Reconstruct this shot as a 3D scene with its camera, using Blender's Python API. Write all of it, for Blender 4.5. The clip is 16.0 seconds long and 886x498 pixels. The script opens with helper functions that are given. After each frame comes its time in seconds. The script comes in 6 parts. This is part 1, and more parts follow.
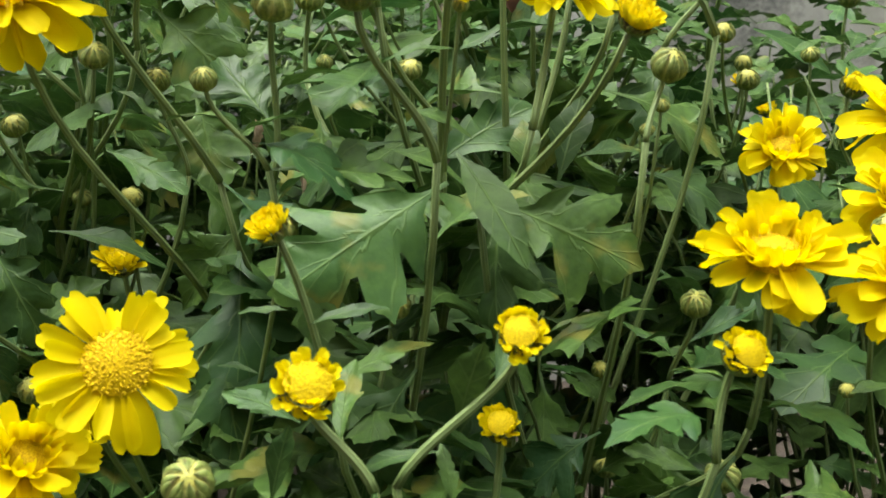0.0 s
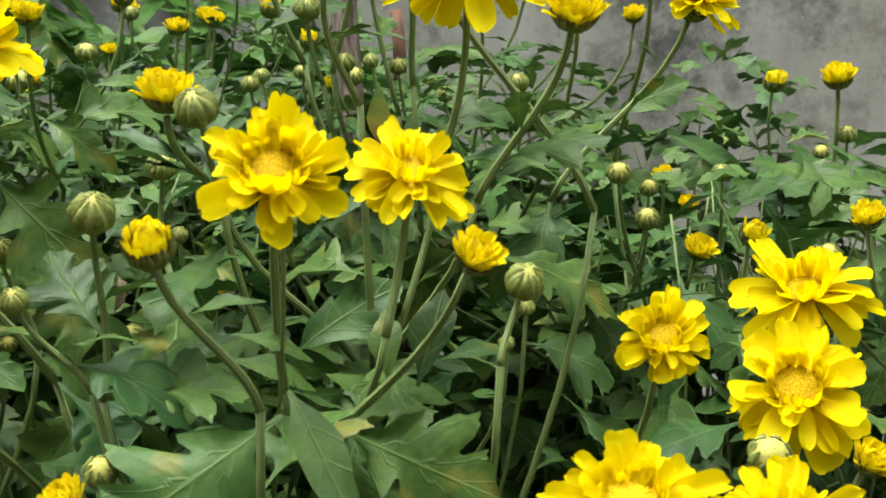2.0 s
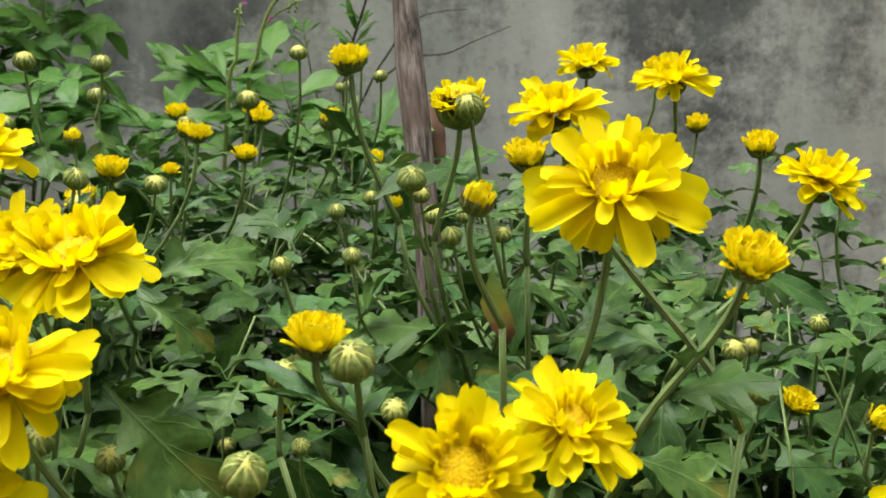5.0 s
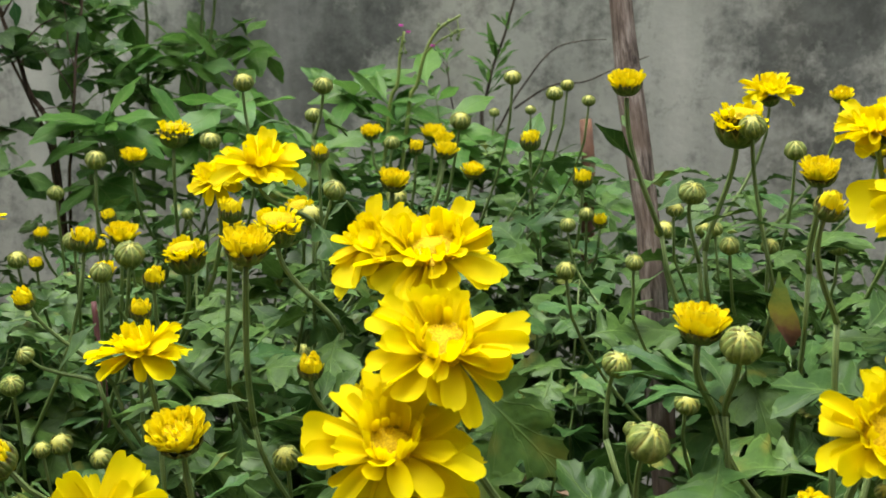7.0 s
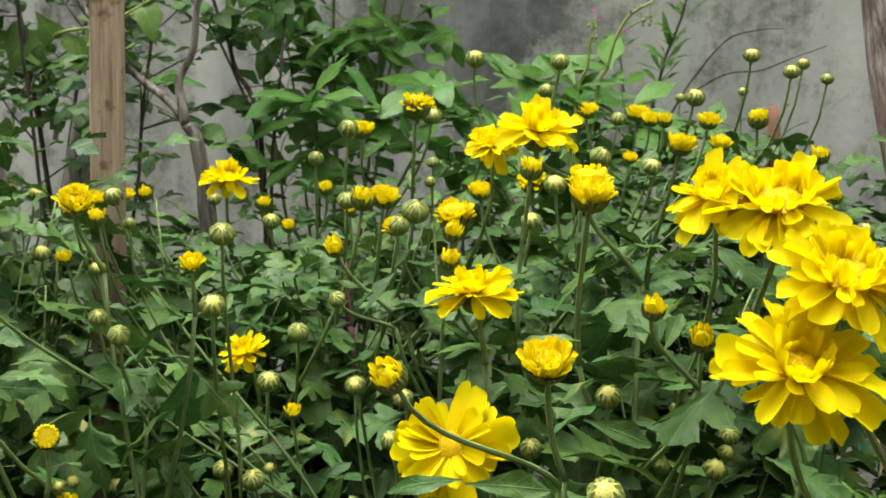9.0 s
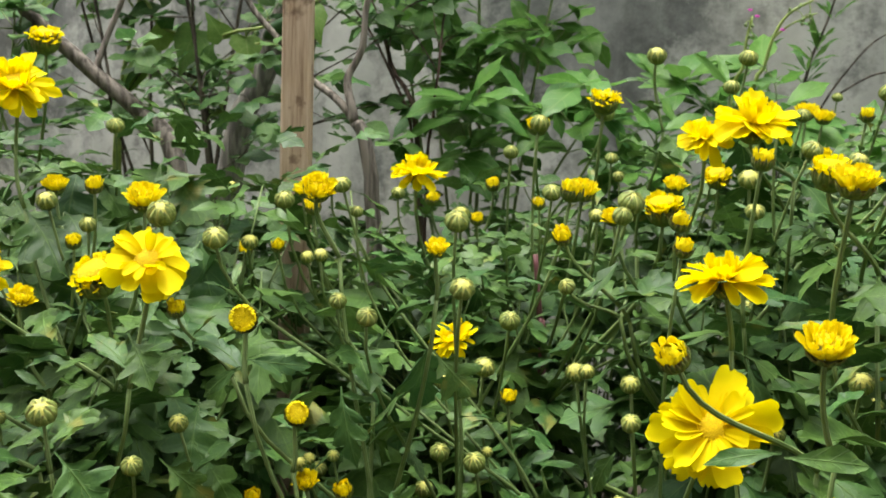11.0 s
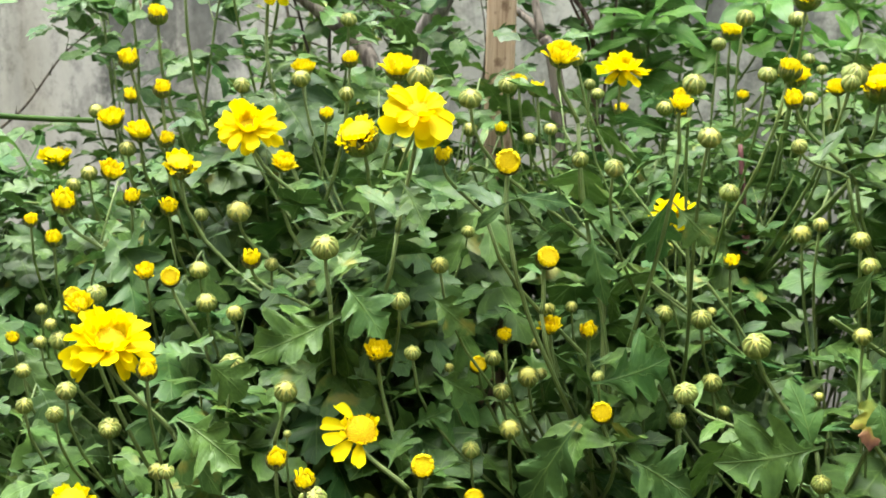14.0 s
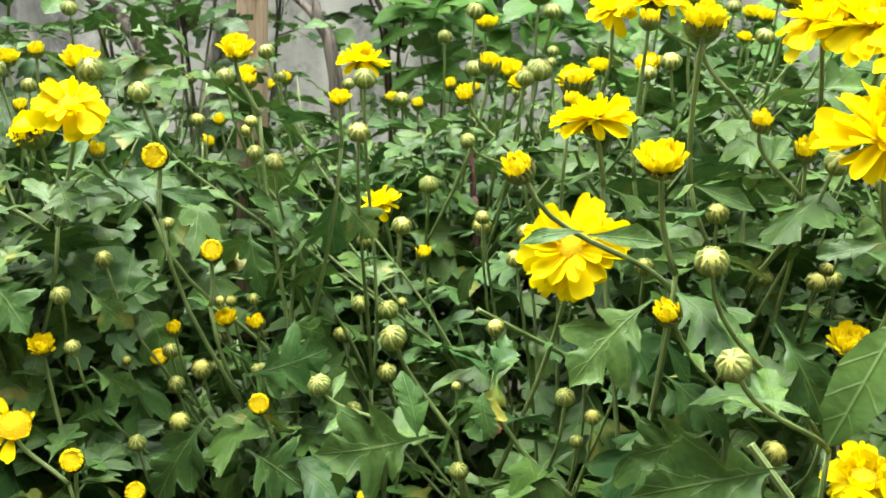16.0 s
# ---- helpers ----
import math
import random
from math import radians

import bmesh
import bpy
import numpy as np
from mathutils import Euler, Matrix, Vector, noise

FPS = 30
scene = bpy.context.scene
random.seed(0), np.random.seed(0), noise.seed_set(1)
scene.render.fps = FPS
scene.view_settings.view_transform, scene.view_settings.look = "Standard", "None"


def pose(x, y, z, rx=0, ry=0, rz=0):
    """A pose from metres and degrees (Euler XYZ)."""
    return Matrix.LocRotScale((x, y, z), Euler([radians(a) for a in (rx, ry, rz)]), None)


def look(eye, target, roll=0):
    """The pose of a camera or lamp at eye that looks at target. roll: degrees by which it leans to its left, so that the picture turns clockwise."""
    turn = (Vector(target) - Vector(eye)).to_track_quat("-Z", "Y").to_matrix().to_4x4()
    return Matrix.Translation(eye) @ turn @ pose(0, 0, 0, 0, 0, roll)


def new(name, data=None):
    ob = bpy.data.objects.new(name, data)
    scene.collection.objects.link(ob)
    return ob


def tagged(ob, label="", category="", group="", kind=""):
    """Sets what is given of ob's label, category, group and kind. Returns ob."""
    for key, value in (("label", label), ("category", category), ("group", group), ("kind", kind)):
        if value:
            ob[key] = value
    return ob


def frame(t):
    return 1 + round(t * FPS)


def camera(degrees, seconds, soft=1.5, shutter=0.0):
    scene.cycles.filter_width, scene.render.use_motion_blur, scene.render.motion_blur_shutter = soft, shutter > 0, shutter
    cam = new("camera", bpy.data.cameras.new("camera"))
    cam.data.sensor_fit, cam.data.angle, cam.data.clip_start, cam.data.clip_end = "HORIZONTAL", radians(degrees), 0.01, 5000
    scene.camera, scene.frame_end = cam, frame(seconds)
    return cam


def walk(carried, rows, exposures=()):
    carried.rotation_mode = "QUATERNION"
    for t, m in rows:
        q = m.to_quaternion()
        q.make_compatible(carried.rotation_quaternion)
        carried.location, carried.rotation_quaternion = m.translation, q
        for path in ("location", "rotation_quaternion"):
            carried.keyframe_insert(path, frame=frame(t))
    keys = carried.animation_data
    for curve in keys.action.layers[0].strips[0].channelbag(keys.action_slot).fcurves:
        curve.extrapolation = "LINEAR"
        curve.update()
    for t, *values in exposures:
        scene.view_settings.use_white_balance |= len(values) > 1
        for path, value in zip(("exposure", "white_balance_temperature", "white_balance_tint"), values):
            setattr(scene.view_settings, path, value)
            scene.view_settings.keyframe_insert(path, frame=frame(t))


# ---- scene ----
FOV = 44.45
cam = camera(FOV, 16.0, soft=1.7)
# a small lens focused on the flowers; the wall behind is a little soft
cam.data.dof.use_dof = True
cam.data.dof.focus_distance, cam.data.dof.aperture_fstop = 0.5, 36.0
walk(cam, [
    (0.0, pose(0.0323, -0.0168, 0.4880, 79.421, 0.188, 15.876)),
    (0.5, pose(0.0379, -0.0046, 0.5007, 79.459, 0.104, 15.499)),
    (1.0, pose(0.0554, 0.0129, 0.5267, 79.268, 0.138, 15.226)),
    (1.5, pose(0.0606, 0.0288, 0.5386, 79.288, 0.538, 14.595)),
    (2.0, pose(0.0590, 0.0331, 0.5485, 79.554, 0.574, 14.184)),
    (2.5, pose(0.0575, 0.0367, 0.5466, 79.537, 0.537, 13.790)),
    (3.0, pose(0.0561, 0.0459, 0.5609, 79.540, 0.564, 13.675)),
    (3.5, pose(0.0369, 0.0521, 0.5764, 79.437, 0.516, 13.604)),
    (3.7, pose(0.0344, 0.0551, 0.5858, 79.440, 0.503, 13.565)),
    (5.8, pose(-0.0408, 0.0256, 0.6239, 81.804, 0.289, 14.124)),
    (6.0, pose(-0.0550, 0.0164, 0.6276, 81.979, 0.073, 14.277)),
    (6.5, pose(-0.0758, -0.0085, 0.6177, 82.185, -0.351, 15.443)),
    (7.0, pose(-0.0860, -0.0231, 0.6090, 82.244, -0.276, 16.743)),
    (7.5, pose(-0.1120, -0.0359, 0.5958, 82.205, -0.234, 17.778)),
    (8.0, pose(-0.1390, -0.0568, 0.5980, 82.216, -0.542, 18.825)),
    (8.5, pose(-0.1575, -0.0774, 0.5990, 82.231, -0.701, 20.268)),
    (9.0, pose(-0.1766, -0.0906, 0.5897, 82.151, -1.153, 21.564)),
    (9.2, pose(-0.1864, -0.0987, 0.5899, 82.109, -1.238, 21.965)),
    (11.3, pose(-0.2563, -0.1504, 0.5766, 82.339, -1.075, 26.322)),
    (11.5, pose(-0.2631, -0.1619, 0.5742, 82.243, -0.934, 26.665)),
    (12.0, pose(-0.2800, -0.1918, 0.5686, 82.199, -0.905, 27.588)),
    (12.5, pose(-0.2901, -0.2166, 0.5658, 82.147, -0.719, 29.664)),
    (13.0, pose(-0.2997, -0.2247, 0.5436, 82.124, -0.518, 30.993)),
    (13.5, pose(-0.3053, -0.2293, 0.5279, 81.610, -0.671, 31.730)),
    (14.0, pose(-0.2841, -0.2206, 0.5176, 81.044, -0.792, 31.791)),
    (14.5, pose(-0.2553, -0.2011, 0.5172, 80.574, -0.664, 31.924)),
    (15.0, pose(-0.2233, -0.1824, 0.5192, 80.237, -0.683, 31.498)),
    (15.5, pose(-0.1924, -0.1669, 0.5237, 80.247, -0.939, 29.734)),
    (16.0, pose(-0.1566, -0.1538, 0.5273, 80.174, -1.262, 27.429)),
], exposures=[(0.0, 1.84), (3.5, 1.67), (7.0, 1.62), (9.0, 1.82), (12.5, 2.14), (14.0, 2.56), (16.0, 2.58)])

# ---- daylight: an overcast sky with a wide, weak sun ----
world = bpy.data.worlds.new("overcast_sky")
scene.world = world
world.use_nodes = True
wn, wl = world.node_tree.nodes, world.node_tree.links
sky = wn.new("ShaderNodeTexSky")
sky.sky_type = "NISHITA"
sky.sun_disc = False
sky.sun_elevation, sky.sun_rotation = radians(79), radians(-80)
sky.air_density, sky.dust_density = 1.6, 5.0
veil = wn.new("ShaderNodeHueSaturation")  # cloud greys the blue of the sky
veil.inputs["Saturation"].default_value = 0.18
wl.new(sky.outputs[0], veil.inputs["Color"])
wl.new(veil.outputs[0], wn["Background"].inputs[0])
wn["Background"].inputs[1].default_value = 0.15
sun_data = bpy.data.lights.new("sun", "SUN")
sun_data.energy, sun_data.angle, sun_data.color = 1.4, radians(40), (1.0, 0.965, 0.91)
sun = new("sun", sun_data)
sun.matrix_world = look((-1.0, 0.6, 4.0), (-0.3, 0.5, 0.4))

# ---- materials ----


class Mat:
    """A node material with short ways to wire it."""

    def __init__(self, name, rough=0.6, spec=0.4):
        self.m = bpy.data.materials.new(name)
        self.m.use_nodes = True
        self.n, self.l = self.m.node_tree.nodes, self.m.node_tree.links
        self.b = self.n["Principled BSDF"]
        self.b.inputs["Roughness"].default_value = rough
        self.b.inputs["Specular IOR Level"].default_value = spec

    def node(self, kind, **settings):
        nd = self.n.new("ShaderNode" + kind)
        for key, value in settings.items():
            if key in nd.inputs:
                nd.inputs[key].default_value = value
        return nd

    def noise(self, scale, detail=4.0, coord="Object", stretch=None, rough=0.5):
        tc = self.node("TexCoord")
        nz = self.node("TexNoise", Scale=scale, Detail=detail, Roughness=rough)
        if stretch:
            mp = self.node("Mapping")
            mp.inputs["Scale"].default_value = stretch
            self.l.new(tc.outputs[coord], mp.inputs[0])
            self.l.new(mp.outputs[0], nz.inputs[0])
        else:
            self.l.new(tc.outputs[coord], nz.inputs[0])
        return nz.outputs[0]

    def ramp(self, fac, *stops):
        rp = self.node("ValToRGB")
        els = rp.color_ramp.elements
        while len(els) < len(stops):
            els.new(0.5)
        for el, (at_, colour) in zip(els, stops):
            el.position, el.color = at_, (*colour, 1)
        self.l.new(fac, rp.inputs[0])
        return rp.outputs[0]

    def mix(self, fac, a, b, blend="MIX"):
        mx = self.n.new("ShaderNodeMix")
        mx.data_type, mx.blend_type = "RGBA", blend
        for sock, value in ((mx.inputs[0], fac), (mx.inputs[6], a), (mx.inputs[7], b)):
            if isinstance(value, (int, float)):
                sock.default_value = value
            elif isinstance(value, tuple):
                sock.default_value = (*value, 1)
            else:
                self.l.new(value, sock)
        return mx.outputs[2]

    def math(self, op, a, b=0.0):
        mt = self.n.new("ShaderNodeMath")
        mt.operation = op
        for sock, value in ((mt.inputs[0], a), (mt.inputs[1], b)):
            if isinstance(value, (int, float)):
                sock.default_value = value
            else:
                self.l.new(value, sock)
        return mt.outputs[0]

    def uv(self):
        sp = self.node("SeparateXYZ")
        self.l.new(self.node("UVMap").outputs[0], sp.inputs[0])
        return sp.outputs[0], sp.outputs[1]

    def rand(self):
        return self.node("ObjectInfo").outputs["Random"]

    def colour(self, sock):
        self.l.new(sock, self.b.inputs["Base Color"])
        return self

    def bump(self, height, strength=0.3, distance=0.001):
        bp = self.node("Bump", Strength=strength, Distance=distance)
        self.l.new(height, bp.inputs["Height"])
        self.l.new(bp.outputs[0], self.b.inputs["Normal"])
        return self

    def thin(self, colour, amount):
        """Lets light through a thin leaf or petal."""
        tr = self.n.new("ShaderNodeBsdfTranslucent")
        self.l.new(colour, tr.inputs[0])
        ms = self.n.new("ShaderNodeMixShader")
        ms.inputs[0].default_value = amount
        self.l.new(self.b.outputs[0], ms.inputs[1])
        self.l.new(tr.outputs[0], ms.inputs[2])
        self.l.new(ms.outputs[0], self.n["Material Output"].inputs[0])
        return self


def leaf_material(name, dark, light, vein, rough=0.48, thin=0.15, edge=None, mass=False):
    m = Mat(name, rough, 0.2)
    dice = m.node("NewGeometry").outputs["Random Per Island"] if mass else m.rand()
    u, v = m.uv()
    tone = m.ramp(m.noise(*((70, 6) if mass else (3.2, 8))), (0.32, dark), (0.68, light))
    tone = m.mix(m.ramp(dice, (0.0, (0, 0, 0)), (1.0, (0.6, 0.6, 0.6))), tone, light)
    tone = m.mix(m.ramp(dice, (0.2, (0.6, 0.6, 0.6)), (0.45, (0, 0, 0))), tone, dark)
    mottle = m.noise(*((420, 4) if mass else (17, 6)))
    tone = m.mix(m.ramp(mottle, (0.35, (0.36, 0.36, 0.36)), (0.6, (0, 0, 0))), tone, dark)
    blue = m.math("FRACT", m.math("MULTIPLY", dice, 7.3))
    tone = m.mix(m.ramp(blue, (0.6, (0, 0, 0)), (1.0, (0.25, 0.25, 0.25))), tone, (dark[0], light[1] * 0.8, light[2] * 1.7))
    off = m.math("ABSOLUTE", m.math("SUBTRACT", v, 0.5))
    rib = m.ramp(off, (0.0, (1, 1, 1)), (0.03, (0, 0, 0)))
    side = m.math("SINE", m.math("MULTIPLY", m.math("SUBTRACT", u, m.math("MULTIPLY", off, 0.55)), 27.0))
    sides = m.ramp(side, (0.93, (0, 0, 0)), (1.0, (0.55, 0.55, 0.55)))
    veins = m.math("MAXIMUM", rib, sides)
    col = m.mix(m.math("MULTIPLY", veins, 0.5), tone, vein)
    if edge:
        worn = m.ramp(m.noise(38 if mass else 2.2, 4), (0.56, (0, 0, 0)), (0.66, (1, 1, 1)))
        col = m.mix(m.math("MULTIPLY", worn, m.ramp(dice, (0.8, (0, 0, 0)), (0.88, (0.8, 0.8, 0.8)))), col, edge)
    m.colour(col)
    m.bump(m.math("ADD", m.math("MULTIPLY", veins, -0.8), m.noise(220 if mass else 11, 4)), 0.5, 0.0006 if mass else 0.0008)
    return m.thin(col, thin).m


LEAF_TONES = ((0.016, 0.047, 0.0095), (0.071, 0.139, 0.0245), (0.135, 0.217, 0.058))
LEAF = leaf_material("chrysanthemum_leaf", *LEAF_TONES, edge=(0.17, 0.17, 0.03))
LEAF_MASS = leaf_material("chrysanthemum_foliage", *LEAF_TONES, edge=(0.17, 0.17, 0.03), mass=True)
SHRUB_MASS = leaf_material("shrub_foliage", (0.03, 0.085, 0.02), (0.1, 0.19, 0.045), (0.17, 0.28, 0.09), 0.45, 0.3, mass=True)
SHRUB = leaf_material("shrub_leaf", (0.04, 0.11, 0.025), (0.1, 0.2, 0.05), (0.17, 0.28, 0.09), 0.45, 0.3)
WEED = leaf_material("weed_leaf", (0.055, 0.15, 0.026), (0.12, 0.25, 0.045), (0.2, 0.32, 0.1), 0.42, 0.4)
VINE = leaf_material("climber_leaf", (0.09, 0.18, 0.03), (0.2, 0.32, 0.065), (0.28, 0.4, 0.12), 0.42, 0.5)


def petal_material():
    m = Mat("yellow_petal", 0.65, 0.08)
    u, v = m.uv()
    col = m.ramp(u, (0.0, (0.69, 0.49, 0.0)), (0.3, (0.75, 0.615, 0.0)), (1.0, (0.79, 0.697, 0.0)))
    col = m.mix(m.math("MULTIPLY", m.noise(3, 5), 0.3), col, (0.76, 0.6, 0.0))
    grooves = m.math("SINE", m.math("MULTIPLY", v, 15.0))
    m.colour(col).bump(m.math("ADD", m.math("MULTIPLY", grooves, 0.3), m.noise(5, 5)), 0.35, 0.0004)
    return m.thin(col, 0.48).m


PETAL = petal_material()


def young_petal_material():
    m = Mat("opening_petal", 0.65, 0.1)
    u, v = m.uv()
    col = m.ramp(u, (0.0, (0.55, 0.48, 0.02)), (0.25, (0.78, 0.64, 0.0)), (1.0, (0.84, 0.73, 0.01)))
    brown = m.math("MULTIPLY", m.ramp(u, (0.5, (0, 0, 0)), (1.0, (1, 1, 1))), m.ramp(m.noise(5, 4), (0.52, (0, 0, 0)), (0.64, (0.85, 0.85, 0.85))))
    col = m.mix(brown, col, (0.2, 0.09, 0.02))
    m.colour(col).bump(m.noise(12, 4), 0.4, 0.0003)
    return m.thin(col, 0.2).m


YOUNG = young_petal_material()


def simple(name, stops, scale, rough=0.6, bump=0.4, dist=0.0006, detail=5.0, spec=0.35, stretch=None):
    m = Mat(name, rough, spec)
    nz = m.noise(scale, detail, stretch=stretch)
    m.colour(m.ramp(nz, *stops)).bump(nz, bump, dist)
    return m


DISC = simple("golden_disc", ((0.36, (0.38, 0.24, 0.0)), (0.64, (0.68, 0.48, 0.0))), 14, dist=0.0003, spec=0.1).m
DISC_GREEN = simple("young_disc", ((0.36, (0.38, 0.29, 0.0)), (0.64, (0.68, 0.51, 0.0))), 12, dist=0.0003, spec=0.1).m


def bract_material(name, dark, light, edge, worn):
    m = Mat(name, 0.6, 0.3)
    u, v = m.uv()
    off = m.math("ABSOLUTE", m.math("SUBTRACT", v, 0.5))
    pale = m.ramp(m.math("ADD", off, m.math("MULTIPLY", u, 0.07)), (0.3, (0, 0, 0)), (0.5, (0.85, 0.85, 0.85)))
    green = m.ramp(m.noise(4, 5), (0.3, dark), (0.7, light))
    col = m.mix(pale, green, edge)
    tip = m.math("MULTIPLY", m.ramp(u, (worn, (0, 0, 0)), (1.0, (1, 1, 1))), m.ramp(m.noise(3, 4), (0.45, (0, 0, 0)), (0.6, (0.8, 0.8, 0.8))))
    col = m.mix(tip, col, (0.1, 0.055, 0.03))
    m.colour(col).bump(m.noise(14, 4), 0.4, 0.0003)
    return m.m


BRACT = bract_material("striped_bract", (0.06, 0.098, 0.016), (0.19, 0.235, 0.045), (0.35, 0.375, 0.11), 0.84)
CUP_BRACT = bract_material("brownish_bract", (0.045, 0.085, 0.014), (0.14, 0.185, 0.035), (0.31, 0.3, 0.08), 0.66)
BUD_CORE = simple("bud_heart", ((0.36, (0.22, 0.24, 0.05)), (0.5, (0.36, 0.36, 0.07)), (0.7, (0.5, 0.45, 0.07))), 9, dist=0.0003).m


def stem_material():
    m = Mat("ribbed_stem", 0.55, 0.35)
    u, v = m.uv()
    ribs = m.math("SINE", m.math("MULTIPLY", v, 44.0))
    tone = m.ramp(m.noise(70, 4), (0.3, (0.082, 0.138, 0.036)), (0.7, (0.17, 0.236, 0.08)))
    col = m.mix(m.ramp(ribs, (0.55, (0, 0, 0)), (1.0, (0.55, 0.55, 0.55))), tone, (0.23, 0.3, 0.09))
    m.colour(col).bump(m.math("ADD", ribs, m.noise(200, 3)), 0.4, 0.0004)
    return m.m


STEM = stem_material()


def wall_material():
    """Grey render: soft dark smears of mould that run down it, paler washed runs between them, fine grain all over."""
    m = Mat("weathered_cement", 0.92, 0.15)
    base = m.ramp(m.noise(4.0, 10, rough=0.7), (0.34, (0.35, 0.362, 0.312)), (0.66, (0.54, 0.552, 0.48)))
    streak = m.noise(7.0, 8, stretch=(1.0, 1.0, 0.14), rough=0.6)
    blot = m.noise(15.0, 12, rough=0.76)
    rough = m.math("ADD", m.math("MULTIPLY", streak, 0.36), m.math("MULTIPLY", blot, 0.64))
    sp = m.node("SeparateXYZ")
    m.l.new(m.node("TexCoord").outputs["Object"], sp.inputs[0])
    smear = None
    for cx, cz, rx, rz in ((-0.88, 0.78, 0.05, 0.2), (-0.77, 0.74, 0.07, 0.22), (-0.66, 0.76, 0.06, 0.18), (0.0, 0.74, 0.09, 0.2), (-2.2, 0.75, 0.1, 0.2), (-1.9, 0.9, 0.25, 0.4), (0.5, 0.5, 0.12, 0.45), (-1.42, 0.85, 0.07, 0.3), (1.1, 0.9, 0.3, 0.5), (-0.3, 1.25, 0.3, 0.2)):
        dx = m.math("POWER", m.math("ABSOLUTE", m.math("DIVIDE", m.math("SUBTRACT", sp.outputs[0], cx), rx)), 2.0)
        dz = m.math("POWER", m.math("ABSOLUTE", m.math("DIVIDE", m.math("SUBTRACT", sp.outputs[2], cz), rz)), 2.0)
        one = m.math("DIVIDE", 1.0, m.math("ADD", 1.0, m.math("POWER", m.math("ADD", dx, dz), 1.5)))
        smear = one if smear is None else m.math("ADD", smear, one)
    dark = m.ramp(m.math("ADD", m.math("MULTIPLY", smear, 1.15), m.math("MULTIPLY", m.math("SUBTRACT", rough, 0.5), 7.0)), (0.18, (0, 0, 0)), (1.1, (0.9, 0.9, 0.9)))
    mould = m.ramp(m.noise(26.0, 10, rough=0.72), (0.4, (0.03, 0.034, 0.03)), (0.62, (0.13, 0.14, 0.125)))
    col = m.mix(dark, base, mould)
    col = m.mix(m.ramp(m.noise(3.4, 4, stretch=(1.0, 1.0, 0.3)), (0.52, (0, 0, 0)), (0.72, (0.5, 0.5, 0.5))), col, (0.27, 0.255, 0.19))
    runs = m.noise(10.0, 6, stretch=(1.0, 1.0, 0.05))
    col = m.mix(m.ramp(runs, (0.4, (0.3, 0.3, 0.3)), (0.56, (0, 0, 0))), col, (0.14, 0.15, 0.14))
    col = m.mix(m.ramp(runs, (0.54, (0, 0, 0)), (0.7, (0.35, 0.35, 0.35))), col, (0.48, 0.49, 0.46))
    fine = m.noise(90, 6)
    spots = m.ramp(m.noise(34, 8, rough=0.7), (0.54, (0, 0, 0)), (0.68, (0.5, 0.5, 0.5)))
    col = m.mix(m.math("MULTIPLY", spots, m.ramp(m.noise(5, 3), (0.45, (0, 0, 0)), (0.6, (1, 1, 1)))), col, (0.07, 0.078, 0.068))
    col = m.mix(m.math("MULTIPLY", fine, 0.2), col, (0.15, 0.155, 0.145))
    m.colour(col).bump(m.math("ADD", fine, m.math("MULTIPLY", m.noise(14, 6), 2.0)), 0.4, 0.0015)
    return m.m


WALL = wall_material()
SOIL = simple("damp_soil", ((0.3, (0.018, 0.014, 0.01)), (0.7, (0.075, 0.06, 0.042))), 40, 0.95, 0.8, 0.01, 9.0).m
BRICKY = simple("brown_render", ((0.3, (0.1, 0.085, 0.065)), (0.7, (0.17, 0.15, 0.12))), 20, 0.9, 0.4, 0.003, 8.0).m
CEMENT = simple("pale_cement", ((0.3, (0.2, 0.21, 0.21)), (0.7, (0.38, 0.39, 0.39))), 25, 0.9, 0.4, 0.003, 8.0).m


def sawn_wood():
    m = Mat("sawn_wood", 0.8, 0.25)
    grain = m.noise(16, 8, stretch=(16.0, 16.0, 0.8), rough=0.65)
    col = m.ramp(grain, (0.34, (0.2, 0.135, 0.088)), (0.5, (0.36, 0.265, 0.18)), (0.66, (0.47, 0.365, 0.265)))
    spot = m.ramp(m.noise(55, 3), (0.62, (0, 0, 0)), (0.7, (0.8, 0.8, 0.8)))
    col = m.mix(spot, col, (0.12, 0.075, 0.045))
    return m.colour(col).bump(grain, 0.5, 0.001).m


def bark(name, a, b):
    m = Mat(name, 0.9, 0.2)
    grain = m.noise(45, 9, stretch=(4.0, 4.0, 0.4))
    return m.colour(m.ramp(grain, (0.41, a), (0.59, b))).bump(grain, 1.0, 0.004).m


SAWN = sawn_wood()


def pole_bark():
    """Cracked grey-brown wood; the cracks follow the pole."""
    m = Mat("weathered_pole", 0.9, 0.15)
    mp = m.node("Mapping")
    mp.inputs["Scale"].default_value = (20.0, 6.0, 1.0)
    m.l.new(m.node("UVMap").outputs[0], mp.inputs[0])
    nz = m.node("TexNoise", Scale=2.2, Detail=9.0, Roughness=0.65)
    m.l.new(mp.outputs[0], nz.inputs[0])
    cracks = nz.outputs[0]
    col = m.ramp(cracks, (0.38, (0.025, 0.02, 0.016)), (0.49, (0.11, 0.09, 0.076)), (0.64, (0.26, 0.23, 0.205)))
    col = m.mix(m.ramp(m.noise(16, 5), (0.42, (0, 0, 0)), (0.6, (0.7, 0.7, 0.7))), col, (0.1, 0.07, 0.052))
    return m.colour(col).bump(cracks, 1.0, 0.003).m


